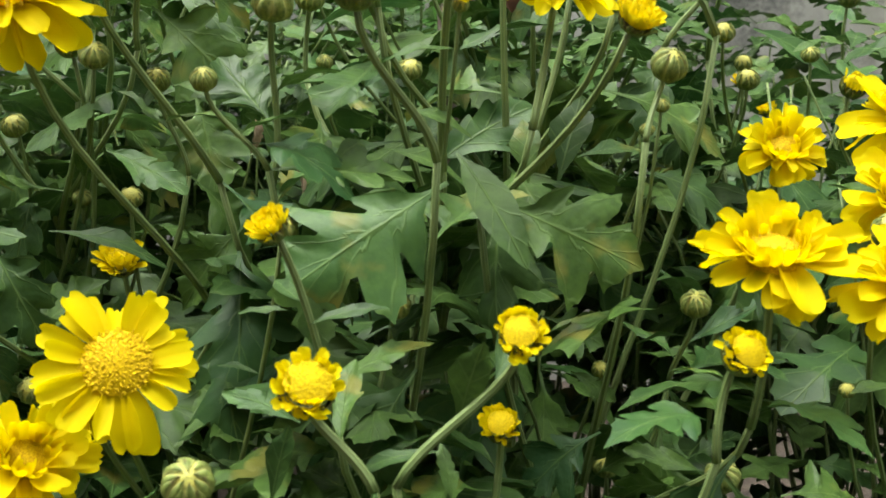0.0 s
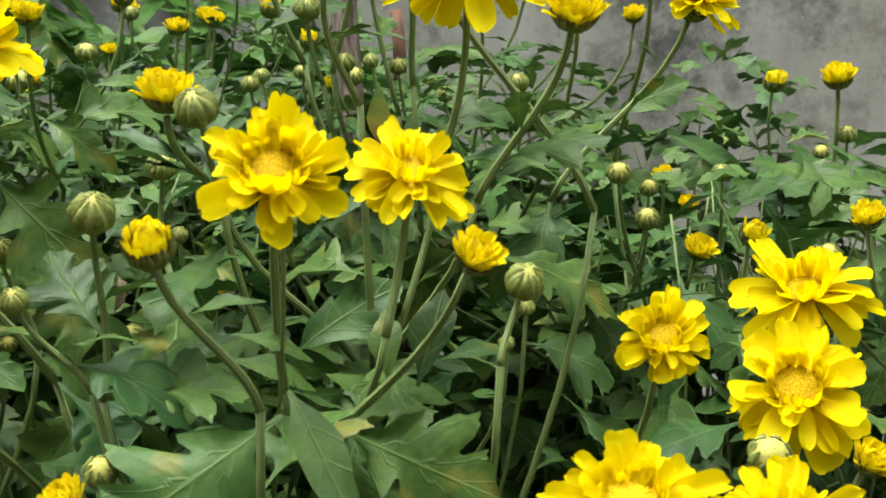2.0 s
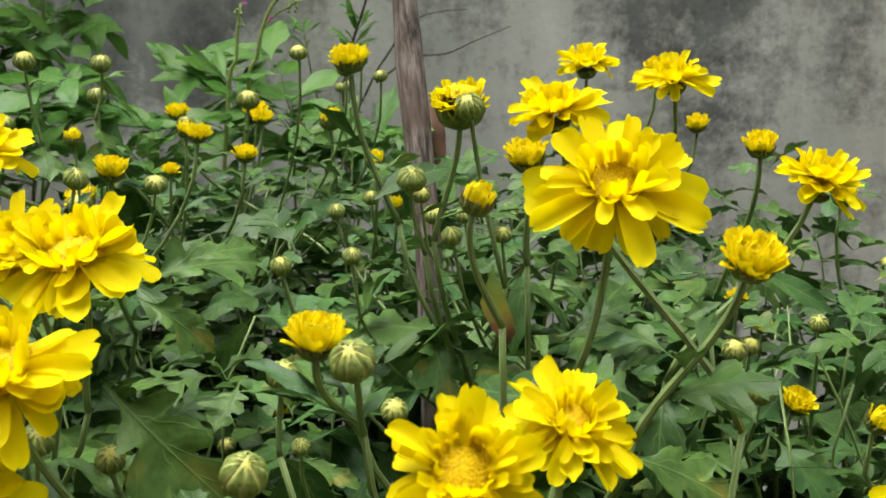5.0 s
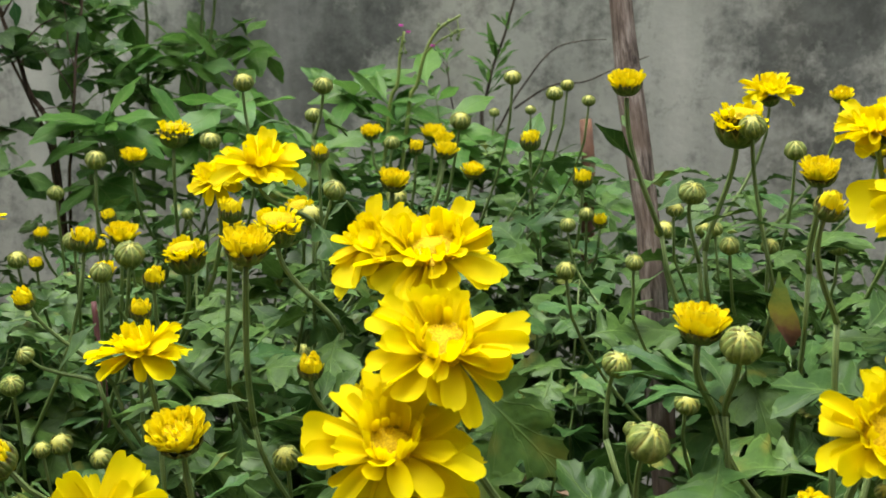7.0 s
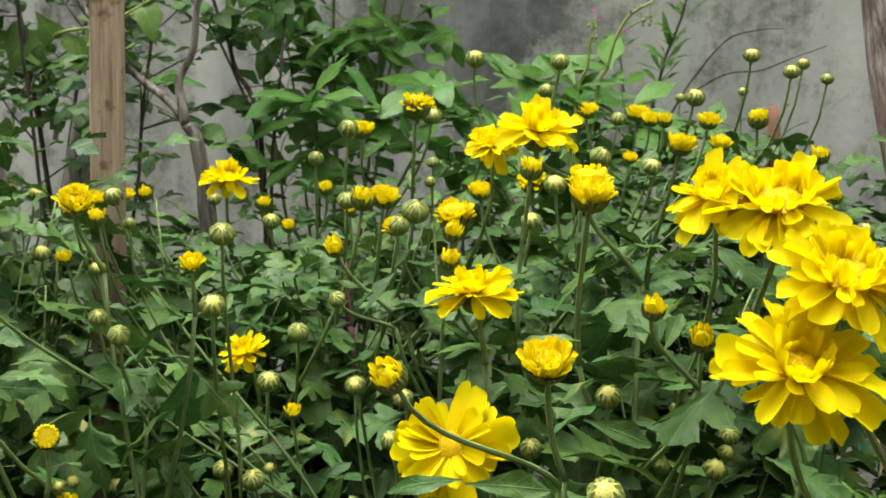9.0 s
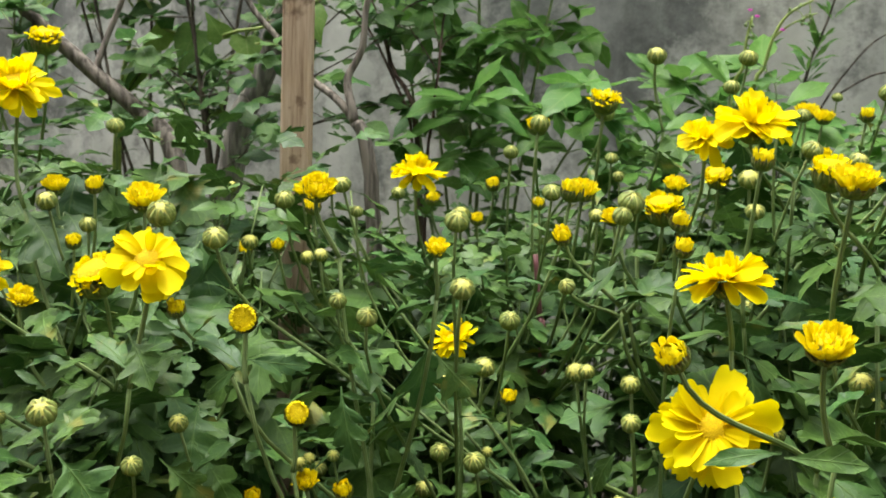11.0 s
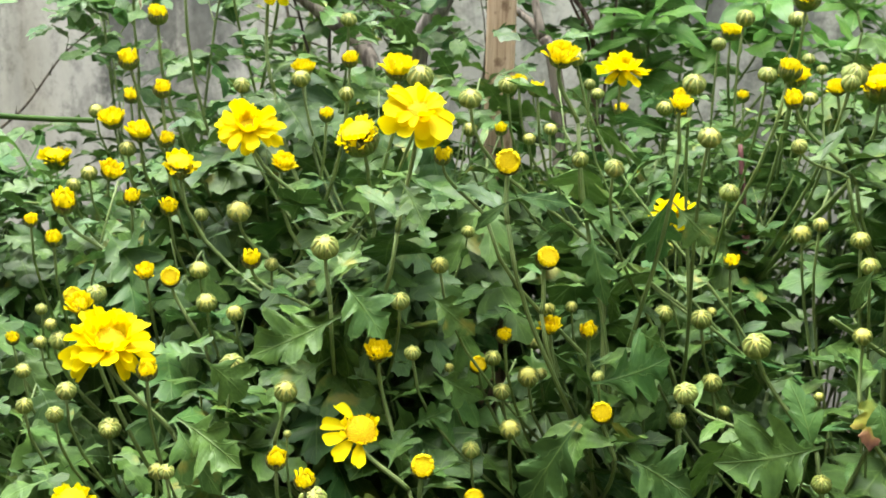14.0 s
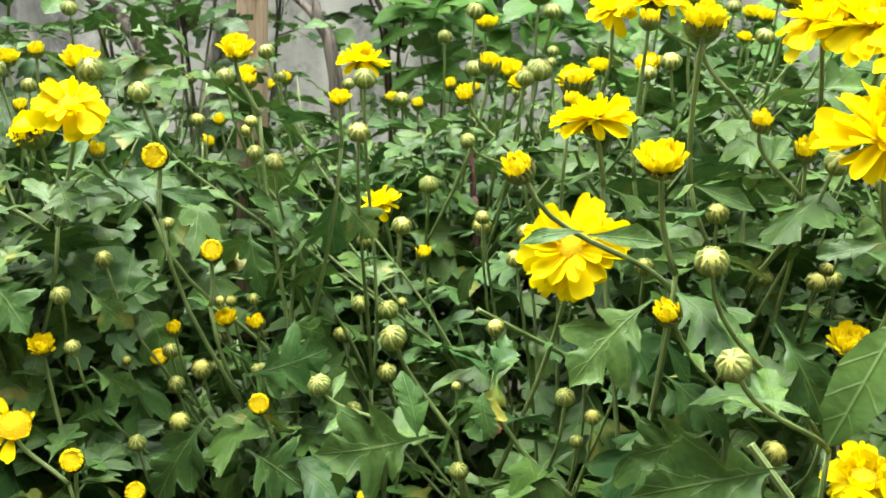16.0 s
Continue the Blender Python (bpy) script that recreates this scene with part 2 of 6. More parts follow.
GREY_BARK = pole_bark()
SHRUB_BARK = bark("shrub_bark", (0.04, 0.034, 0.026), (0.13, 0.112, 0.086))
TREE_BARK = bark("tree_bark", (0.065, 0.056, 0.046), (0.19, 0.168, 0.14))
RED_BARK = bark("reddish_bark", (0.05, 0.034, 0.027), (0.14, 0.098, 0.076))
PALE_BARK = bark("pale_bark", (0.13, 0.122, 0.105), (0.28, 0.262, 0.225))
VINE_STEM = simple("climber_stem", ((0.3, (0.14, 0.2, 0.045)), (0.7, (0.26, 0.34, 0.085))), 90, 0.5).m
DARK_STEM = simple("smooth_stem", ((0.3, (0.025, 0.06, 0.014)), (0.7, (0.055, 0.105, 0.022))), 60, 0.75, spec=0.1).m
FRUIT = simple("green_fruit", ((0.3, (0.012, 0.04, 0.01)), (0.7, (0.03, 0.075, 0.02))), 4, 0.35, dist=0.0003).m
RED_STEM = simple("red_stem", ((0.3, (0.07, 0.025, 0.028)), (0.7, (0.15, 0.055, 0.055))), 60).m
RUST = simple("rusty_bark", ((0.3, (0.06, 0.035, 0.025)), (0.7, (0.2, 0.1, 0.06))), 45, 0.9).m
MAGENTA = simple("magenta_petal", ((0.3, (0.45, 0.03, 0.3)), (0.7, (0.65, 0.08, 0.45))), 200).m
DRY = simple("dry_leaf", ((0.3, (0.25, 0.17, 0.11)), (0.7, (0.5, 0.38, 0.28))), 5, dist=0.0006).m

# ---- mesh tools ----


class Shape:
    """Collects vertices, faces, their place on the surface and their material."""

    def __init__(self):
        self.v, self.f, self.uv, self.mi = [], [], [], []

    def grid(self, rows, mi=0, uvs=None, closed=False):
        """Joins rows of points into a sheet, or a tube when closed."""
        base, n = len(self.v), len(rows[0])
        for i, row in enumerate(rows):
            self.v += [tuple(p) for p in row]
            for j in range(n):
                self.uv.append(uvs[i][j] if uvs else (i / (len(rows) - 1), j / (n if closed else n - 1)))
        for i in range(len(rows) - 1):
            for j in range(n if closed else n - 1):
                k = (j + 1) % n
                self.f.append((base + i * n + j, base + i * n + k, base + (i + 1) * n + k, base + (i + 1) * n + j))
                self.mi.append(mi)
        return self

    def add(self, other, m, mi=None):
        base = len(self.v)
        self.v += [tuple(m @ Vector(p)) for p in other.v]
        self.uv += other.uv
        self.f += [tuple(base + i for i in f) for f in other.f]
        self.mi += other.mi if mi is None else [mi] * len(other.f)
        return self

    def mesh(self, name, *mats, smooth=True):
        me = bpy.data.meshes.new(name)
        me.from_pydata(self.v, [], self.f)
        lay = me.uv_layers.new(name="UVMap")
        index = np.empty(len(me.loops), dtype=np.int32)
        me.loops.foreach_get("vertex_index", index)
        lay.data.foreach_set("uv", np.array(self.uv, dtype=np.float32)[index].ravel())
        for mt in mats:
            me.materials.append(mt)
        me.polygons.foreach_set("material_index", self.mi)
        me.polygons.foreach_set("use_smooth", [smooth] * len(self.f))
        me.update()
        return me


def tube(points, radii, sides=8, cap=True):
    """A tapered tube along points."""
    pts = [Vector(p) for p in points]
    rows, ref = [], Vector((0.31, 0.95, 0.05))
    for i, p in enumerate(pts):
        d = (pts[min(i + 1, len(pts) - 1)] - pts[max(i - 1, 0)]).normalized()
        a = (ref - d * ref.dot(d)).normalized()
        b = d.cross(a)
        rows.append([p + radii[i] * (math.cos(2 * math.pi * k / sides) * a + math.sin(2 * math.pi * k / sides) * b) for k in range(sides)])
    if cap:
        rows.insert(0, [pts[0]] * sides)
        rows.append([pts[-1]] * sides)
    return Shape().grid(rows, closed=True)


def bend(a, b, c, d, n):
    """Points of a Bezier curve."""
    out = []
    for i in range(n + 1):
        t = i / n
        out.append((1 - t) ** 3 * a + 3 * t * (1 - t) ** 2 * b + 3 * t * t * (1 - t) * c + t**3 * d)
    return out


def frame_of(at_, axis, spin=0.0, size=1.0):
    """A pose with its z along axis."""
    q = Vector(axis).to_track_quat("Z", "Y")
    return Matrix.Translation(at_) @ q.to_matrix().to_4x4() @ Matrix.Rotation(spin, 4, "Z") @ Matrix.Scale(size, 4)


def part(name, mesh, parent, m=None, label=""):
    """One mesh object under a thing or a part, at a pose given in the parent's space."""
    ob = new(name, mesh)
    ob.parent = parent
    if m is not None:
        ob.matrix_basis = m
    if label:
        ob["label"] = label
    return ob


def thing(name, place, label, category, group=""):
    ob = new(name)
    ob.empty_display_size = 0.02
    ob.location = place
    return tagged(ob, label, category, group)


rnd = random.Random(7)


def jig(a):
    return rnd.uniform(-a, a)

# ---- wall and ground ----


def slab(x0, x1, y0, y1, z0, z1, nx=1, ny=1, nz=1, bumpy=0.0):
    """A block whose top and front are divided and slightly uneven."""
    s = Shape()

    def side(o, a, b, na, nb):
        rows = []
        for i in range(na + 1):
            rows.append([Vector(o) + Vector(a) * (i / na) + Vector(b) * (j / nb) for j in range(nb + 1)])
        for row in rows[1:-1]:
            for p in row[1:-1]:
                p += Vector((0, 0, 1)) * noise.noise(p * 3.0) * bumpy
        s.grid(rows)

    dx, dy, dz = x1 - x0, y1 - y0, z1 - z0
    side((x0, y0, z1), (dx, 0, 0), (0, dy, 0), nx, ny)
    side((x0, y1, z0), (dx, 0, 0), (0, -dy, 0), 1, 1)
    side((x0, y0, z0), (dx, 0, 0), (0, 0, dz), nx, nz)
    side((x1, y1, z0), (-dx, 0, 0), (0, 0, dz), 1, 1)
    side((x0, y1, z0), (0, -dy, 0), (0, 0, dz), 1, 1)
    side((x1, y0, z0), (0, dy, 0), (0, 0, dz), 1, 1)
    return s


tagged(new("ground", slab(-40, 40, -40, 40, -0.4, 0.0, 90, 90, 1, 0.0).mesh("ground", SOIL, smooth=False)),
       "dark damp garden soil with scattered pale patches", "ground", kind="structure")
tagged(new("wall_north", slab(-9, 7, 1.515, 1.66, -0.05, 2.3).mesh("wall_north", WALL, smooth=False)),
       "weathered grey cement garden wall with dark mould streaks", "wall", kind="structure")
# unseen wall added behind the camera to keep low sky light off the bed
tagged(new("wall_south", slab(-9, 7, -1.75, -1.6, -0.05, 3.2).mesh("wall_south", BRICKY, smooth=False)),
       "plain dull brown rendered wall added unseen behind the camera to block low sky light", "wall", kind="structure")

# ---- leaves of the chrysanthemums ----


LOBES = ((0, 0, 0.012), (0.12, 0.12, 0.016), (0.19, 0.2, 0.03), (0.24, 0.27, 0.08), (0.27, 0.3, 0.15), (0.3, 0.36, 0.23), (0.325, 0.39, 0.235), (0.35, 0.45, 0.285), (0.37, 0.465, 0.235), (0.39, 0.455, 0.14), (0.42, 0.475, 0.132), (0.45, 0.54, 0.24), (0.48, 0.6, 0.31), (0.5, 0.635, 0.31), (0.53, 0.69, 0.36), (0.55, 0.705, 0.31), (0.565, 0.725, 0.295), (0.58, 0.735, 0.23), (0.6, 0.705, 0.13), (0.64, 0.73, 0.12), (0.69, 0.79, 0.165), (0.73, 0.84, 0.205), (0.75, 0.84, 0.175), (0.79, 0.865, 0.15), (0.83, 0.91, 0.135), (0.86, 0.915, 0.1), (0.92, 0.95, 0.055), (1, 1, 0.004))
TEETH = ((0, 0, 0.012), (0.08, 0.09, 0.016), (0.16, 0.17, 0.05), (0.28, 0.3, 0.11), (0.4, 0.43, 0.155), (0.46, 0.52, 0.19), (0.48, 0.545, 0.18), (0.49, 0.535, 0.14), (0.55, 0.6, 0.145), (0.62, 0.69, 0.165), (0.65, 0.725, 0.15), (0.67, 0.725, 0.115), (0.74, 0.79, 0.115), (0.8, 0.86, 0.115), (0.84, 0.885, 0.085), (0.92, 0.95, 0.05), (1, 1, 0.004))
OVALS = ((0, 0, 0.01), (0.08, 0.08, 0.012), (0.14, 0.14, 0.05), (0.25, 0.25, 0.15), (0.4, 0.4, 0.235), (0.55, 0.55, 0.245), (0.7, 0.7, 0.195), (0.84, 0.84, 0.11), (0.94, 0.94, 0.04), (1, 1, 0.003))
LANCES = ((0, 0, 0.012), (0.1, 0.1, 0.02), (0.25, 0.25, 0.07), (0.45, 0.45, 0.125), (0.6, 0.61, 0.14), (0.75, 0.76, 0.115), (0.8, 0.82, 0.105), (0.88, 0.88, 0.065), (0.95, 0.95, 0.04), (1, 1, 0.003))
ANGLES = ((0, 0, 0.01), (0.05, -0.04, 0.1), (0.1, -0.06, 0.2), (0.16, 0.0, 0.28), (0.25, 0.18, 0.285), (0.38, 0.36, 0.24), (0.52, 0.52, 0.19), (0.68, 0.68, 0.12), (0.84, 0.84, 0.06), (1, 1, 0.003))


def leaf_shape(kind, bow, fold, seed, cross=(-1.0, -0.5, 0.0, 0.5, 1.0), wide=1.0):
    """A leaf one unit long: lobed like a chrysanthemum's, toothed, oval or narrow. It runs along x, its face up."""
    r = random.Random(seed)
    prof = {"lobed": LOBES, "toothed": TEETH, "oval": OVALS, "narrow": LANCES, "angular": ANGLES}[kind]
    rows, uvs = [], []
    curl = r.uniform(-0.16, 0.16)
    sides = []
    for k in (0, 1):
        # each side has lobes of its own length and reach
        p1, p2 = r.uniform(0, 6), r.uniform(0, 6)
        sides.append([(x + 0.03 * math.sin(5 * x + p1) * (0.1 < x < 0.97), y * wide * (1 + 0.2 * math.sin(7 * x + p2))) for _, x, y in prof])
    for i, (u, _, _) in enumerate(prof):
        row, uvr = [], []
        for k in cross:
            x, y = sides[0 if k < 0 else 1][i]
            a = abs(k)
            px, py = u + (x - u) * a, y * k
            z = fold * abs(py) * (1.2 - abs(py)) + bow * px * px + 0.055 * a * math.sin(11 * px + 4 * k + seed) * min(1, y * 5) - 0.5 * py * py
            row.append(Vector((px - 0.22 * bow * bow * px ** 3, py + curl * px * px, z)))
            uvr.append((u, 0.5 + k * 0.5 * min(1, y / 0.2 + 0.15)))
        rows.append(row)
        uvs.append(uvr)
    return Shape().grid(rows, uvs=uvs)


LOBED = [leaf_shape("lobed", b, f, i, wide=w).mesh("lobed_leaf", LEAF) for i, (b, f, w) in enumerate(((-0.35, 0.15, 1.0), (-0.15, 0.35, 1.15), (-0.55, 0.1, 0.9), (-0.3, -0.1, 1.1), (-0.1, 0.45, 1.0), (-0.7, 0.3, 1.05), (-0.45, 0.5, 0.85)))]
TOOTHED = [leaf_shape("toothed", b, f, 20 + i).mesh("toothed_leaf", LEAF) for i, (b, f) in enumerate(((-0.3, 0.2), (-0.1, 0.35), (-0.45, 0.15)))]
NARROW = [leaf_shape("narrow", b, f, 40 + i).mesh("narrow_leaf", LEAF) for i, (b, f) in enumerate(((-0.25, 0.25), (0.0, 0.35), (-0.4, 0.2)))]

# ---- flower heads ----


def petal_shape(seed, tip=0.0, cup=0.25, wide=0.2):
    """A petal one unit long, along x, its face up; tip lifts or drops its end."""
    r = random.Random(seed)
    rows = []
    nick = [r.uniform(-0.04, 0.07) for _ in range(5)]
    twist = r.uniform(-0.25, 0.25)
    prof = ((0.0, 0.35), (0.12, 0.5), (0.3, 0.76), (0.5, 0.94), (0.7, 1.0), (0.84, 1.0), (0.93, 0.9), (0.98, 0.7), (1.0, 0.46))
    for s, wd in prof:
        row = []
        for k in (-1.0, -0.5, 0.0, 0.5, 1.0):
            y = wide * wd * k
            notch = nick[int(k * 2 + 2)] * (s > 0.9)
            z = cup * wide * wd * (abs(k) ** 1.6) + tip * s * s + 0.018 * math.cos(2 * math.pi * k) * wd
            row.append(Vector((s - notch - 0.1 * abs(tip) * s, y + 0.1 * twist * s * s, z + twist * y * s)))
        rows.append(row)
    return Shape().grid(rows)


PETAL_SHAPES = [petal_shape(i, t, c, w) for i, (t, c, w) in enumerate(((-0.06, 0.4, 0.19), (-0.22, 0.3, 0.205), (0.1, 0.7, 0.165), (0.0, 0.2, 0.21), (-0.12, 0.8, 0.155), (0.2, 0.5, 0.185), (-0.36, 0.25, 0.19), (0.05, 1.1, 0.145), (-0.3, 0.6, 0.175), (0.14, 0.2, 0.2)))]
PETALS = [s.mesh("petal", PETAL) for s in PETAL_SHAPES]
CURLED = [petal_shape(30 + i, t, 0.6, wd) for i, (t, wd) in enumerate(((0.3, 0.22), (0.5, 0.26), (0.15, 0.2), (0.4, 0.3)))]
RAGGED = [petal_shape(50 + i, t, 0.5, wd) for i, (t, wd) in enumerate(((0.05, 0.19), (0.2, 0.22), (-0.08, 0.17), (0.12, 0.25)))]


def disc_shape(radius, height, count, sink=0.0):
    """A domed disc of many small florets in a spiral."""
    s = Shape()
    r = random.Random(count)
    rings = 6
    rows = []
    for i in range(rings + 1):
        a = i / rings
        rows.append([Vector((radius * a * math.cos(q), radius * a * math.sin(q), height * (1 - a * a) - sink * (1 - a) ** 2)) for q in [2 * math.pi * k / 16 for k in range(16)]])
    s.grid(rows[::-1], closed=True)
    tiny = radius * 0.95 / math.sqrt(count)
    for k in range(count):
        # the florets open from the rim inwards and stand unevenly
        a = min(1.0, math.sqrt((k + 0.5) / count) + r.uniform(-0.05, 0.05))
        q = k * 2.39996 + r.uniform(-0.16, 0.16) / max(a, 0.15)
        p = Vector((radius * a * math.cos(q), radius * a * math.sin(q), height * (1 - a * a) - sink * (1 - a) ** 2))
        top = p + Vector((0.25 * radius * a * math.cos(q) * 0.3 + r.uniform(-0.5, 0.5) * tiny, 0.25 * radius * a * math.sin(q) * 0.3 + r.uniform(-0.5, 0.5) * tiny, tiny * r.uniform(0.5, 1.05) * (0.6 + 0.5 * a)))
        ring = [p + Vector((tiny * math.cos(q + j * math.pi / 2), tiny * math.sin(q + j * math.pi / 2), tiny * 0.35)) for j in range(4)]
        s.grid([ring, [top + (v - p) * 0.45 - Vector((0, 0, tiny * 0.16)) for v in ring], [top] * 4], closed=True)
    return s


def bract(curve0, curve1, wide):
    """One bract on a unit globe, from the angle curve0 below to curve1 above, as a sheet just over it."""
    rows = []
    for i in range(6):
        a = curve0 + (curve1 - curve0) * i / 5
        wd = wide * (0.8, 1.0, 1.0, 0.86, 0.55, 0.08)[i]
        row = []
        for k in (-1.0, -0.5, 0.0, 0.5, 1.0):
            rr = 1.02 + 0.1 * (1 - k * k) + 0.014 * i
            q = wd * k / max(0.35, math.cos(a))
            row.append(Vector((rr * math.cos(a) * math.cos(q), rr * math.cos(a) * math.sin(q), rr * math.sin(a))))
        rows.append(row)
    return Shape().grid(rows)


def globe(squash=1.0, mi=0):
    rows = []
    for i in range(9):
        a = -math.pi / 2 + math.pi * i / 8
        rows.append([Vector((math.cos(a) * math.cos(q), math.cos(a) * math.sin(q), squash * math.sin(a))) for q in [2 * math.pi * k / 14 for k in range(14)]])
    return Shape().grid(rows, mi=mi, closed=True)


def bud_shape(seed, close):
    """A closed bud of unit radius: a pale heart wrapped in overlapping striped bracts."""
    r = random.Random(seed)
    s = Shape().add(globe(0.95), Matrix.Identity(4), 1)
    for n, a0, a1, wide, grow in ((6, -1.45, 0.0, 0.5, 1.0), (7, -0.95, close - 0.3, 0.4, 1.01), (8, -0.5, close, 0.36, 0.985)):
        off = r.uniform(0, 6)
        for k in range(n):
            q = off + 2 * math.pi * k / n + r.uniform(-0.08, 0.08)
            s.add(bract(a0, a1 + r.uniform(-0.1, 0.1), wide), Matrix.Rotation(q, 4, "Z") @ Matrix.Diagonal((grow, grow, 0.92 * grow, 1)), 0)
    return s


BUDS = [bud_shape(i, c).mesh("bud", BRACT, BUD_CORE) for i, c in enumerate((1.36, 1.2, 1.02, 1.28, 0.86))]


def calyx_shape(seed, top):
    """The green cup below a flower, of unit radius and open above."""
    r = random.Random(seed)
    s = Shape()
    rows = []
    for i in range(6):
        a = -math.pi / 2 + (top + math.pi / 2) * i / 5
        rows.append([Vector((0.95 * math.cos(a) * math.cos(q), 0.95 * math.cos(a) * math.sin(q), 0.95 * math.sin(a))) for q in [2 * math.pi * k / 14 for k in range(14)]])
    s.grid(rows, closed=True)
    for n, a1, wide in ((8, top - 0.5, 0.42), (10, top, 0.34), (10, top + 0.15, 0.3)):
        off = r.uniform(0, 6)
        for k in range(n):
            s.add(bract(-1.4 + 0.25 * n / 10, a1 + r.uniform(-0.12, 0.12), wide), Matrix.Rotation(off + 2 * math.pi * k / n, 4, "Z"), 0)
    return s


DEEP_CALYX = [calyx_shape(9 + i, t).mesh("calyx", CUP_BRACT) for i, t in enumerate((0.15, 0.3))]
CALYX = [calyx_shape(i, t).mesh("calyx", CUP_BRACT) for i, t in enumerate((-0.25, -0.1, -0.35))]
DISC_MESH = disc_shape(1.0, 0.24, 420).mesh("disc", DISC)
DISC_WIDE = disc_shape(1.0, 0.2, 420).mesh("disc", DISC_GREEN)
DISC_YOUNG = disc_shape(1.0, 0.22, 150, 0.12).mesh("disc", DISC_GREEN)


def ring_of_petals(s, r, n, radius, length, lift, spread, base_z, kinds):
    for k in range(n):
        q = 2 * math.pi * (k + r.uniform(-0.3, 0.3)) / n
        m = Matrix.Rotation(q, 4, "Z") @ Matrix.Translation((radius, 0, base_z)) @ Matrix.Rotation(-lift - r.uniform(-spread, spread), 4, "Y") @ Matrix.Rotation(r.uniform(-0.25, 0.25), 4, "X")
        s.add(r.choice(kinds), m @ Matrix.Scale(length * r.uniform(0.82, 1.12), 4))


def cup_shape(seed, kind):
    """The packed petals of an opening flower, unit radius."""
    r = random.Random(seed)
    s = Shape()
    if kind == "half":
        ring_of_petals(s, r, 17, 0.42, 0.95, 0.85, 0.25, -0.45, RAGGED)
        ring_of_petals(s, r, 18, 0.5, 0.75, 1.1, 0.3, -0.2, RAGGED)
        ring_of_petals(s, r, 16, 0.48, 0.5, 1.3, 0.4, 0.05, RAGGED)
        ring_of_petals(s, r, 10, 0.25, 0.4, 1.3, 0.5, 0.15, RAGGED)
    elif kind == "ring":
        ring_of_petals(s, r, 18, 0.62, 0.5, 1.2, 0.12, -0.25, CURLED)
        ring_of_petals(s, r, 22, 0.76, 0.34, 1.45, 0.25, 0.08, CURLED)
        ring_of_petals(s, r, 22, 0.78, 0.26, 2.1, 0.3, 0.32, CURLED)
    else:
        ring_of_petals(s, r, 13, 0.66, 0.95, 1.45, 0.16, -0.25, RAGGED)
        ring_of_petals(s, r, 12, 0.58, 0.9, 1.65, 0.2, -0.1, CURLED)
        ring_of_petals(s, r, 9, 0.35, 0.72, 1.7, 0.3, 0.1, CURLED)
    return s


CUPS = {k: [cup_shape(10 * j + i, k).mesh("petals", YOUNG) for i in range(4)] for j, k in enumerate(("half", "ring", "young"))}



def inner_shape(seed):
    """The short curled petals that crowd round the disc of an open flower of unit radius."""
    r = random.Random(seed)
    s = Shape()
    ring_of_petals(s, r, 14, 0.27, 0.4, 0.72, 0.3, -0.01, CURLED)
    ring_of_petals(s, r, 13, 0.28, 0.25, 1.05, 0.4, 0.0, CURLED)
    return s


INNER = [inner_shape(70 + i).mesh("inner_petals", PETAL) for i in range(5)]

heads = []


def bloom(kind, x, y, z, wide, tilt, turn, node=None):
    """Notes a flower head: its kind, place and width, how far it leans from upright and the way it leans, in degrees."""
    a, b = radians(tilt), radians(turn)
    axis = Vector((math.sin(a) * math.cos(b), math.sin(a) * math.sin(b), math.cos(a)))
    heads.append((kind, Vector((x, y, z)), wide, axis, Vector(node) if node else None))


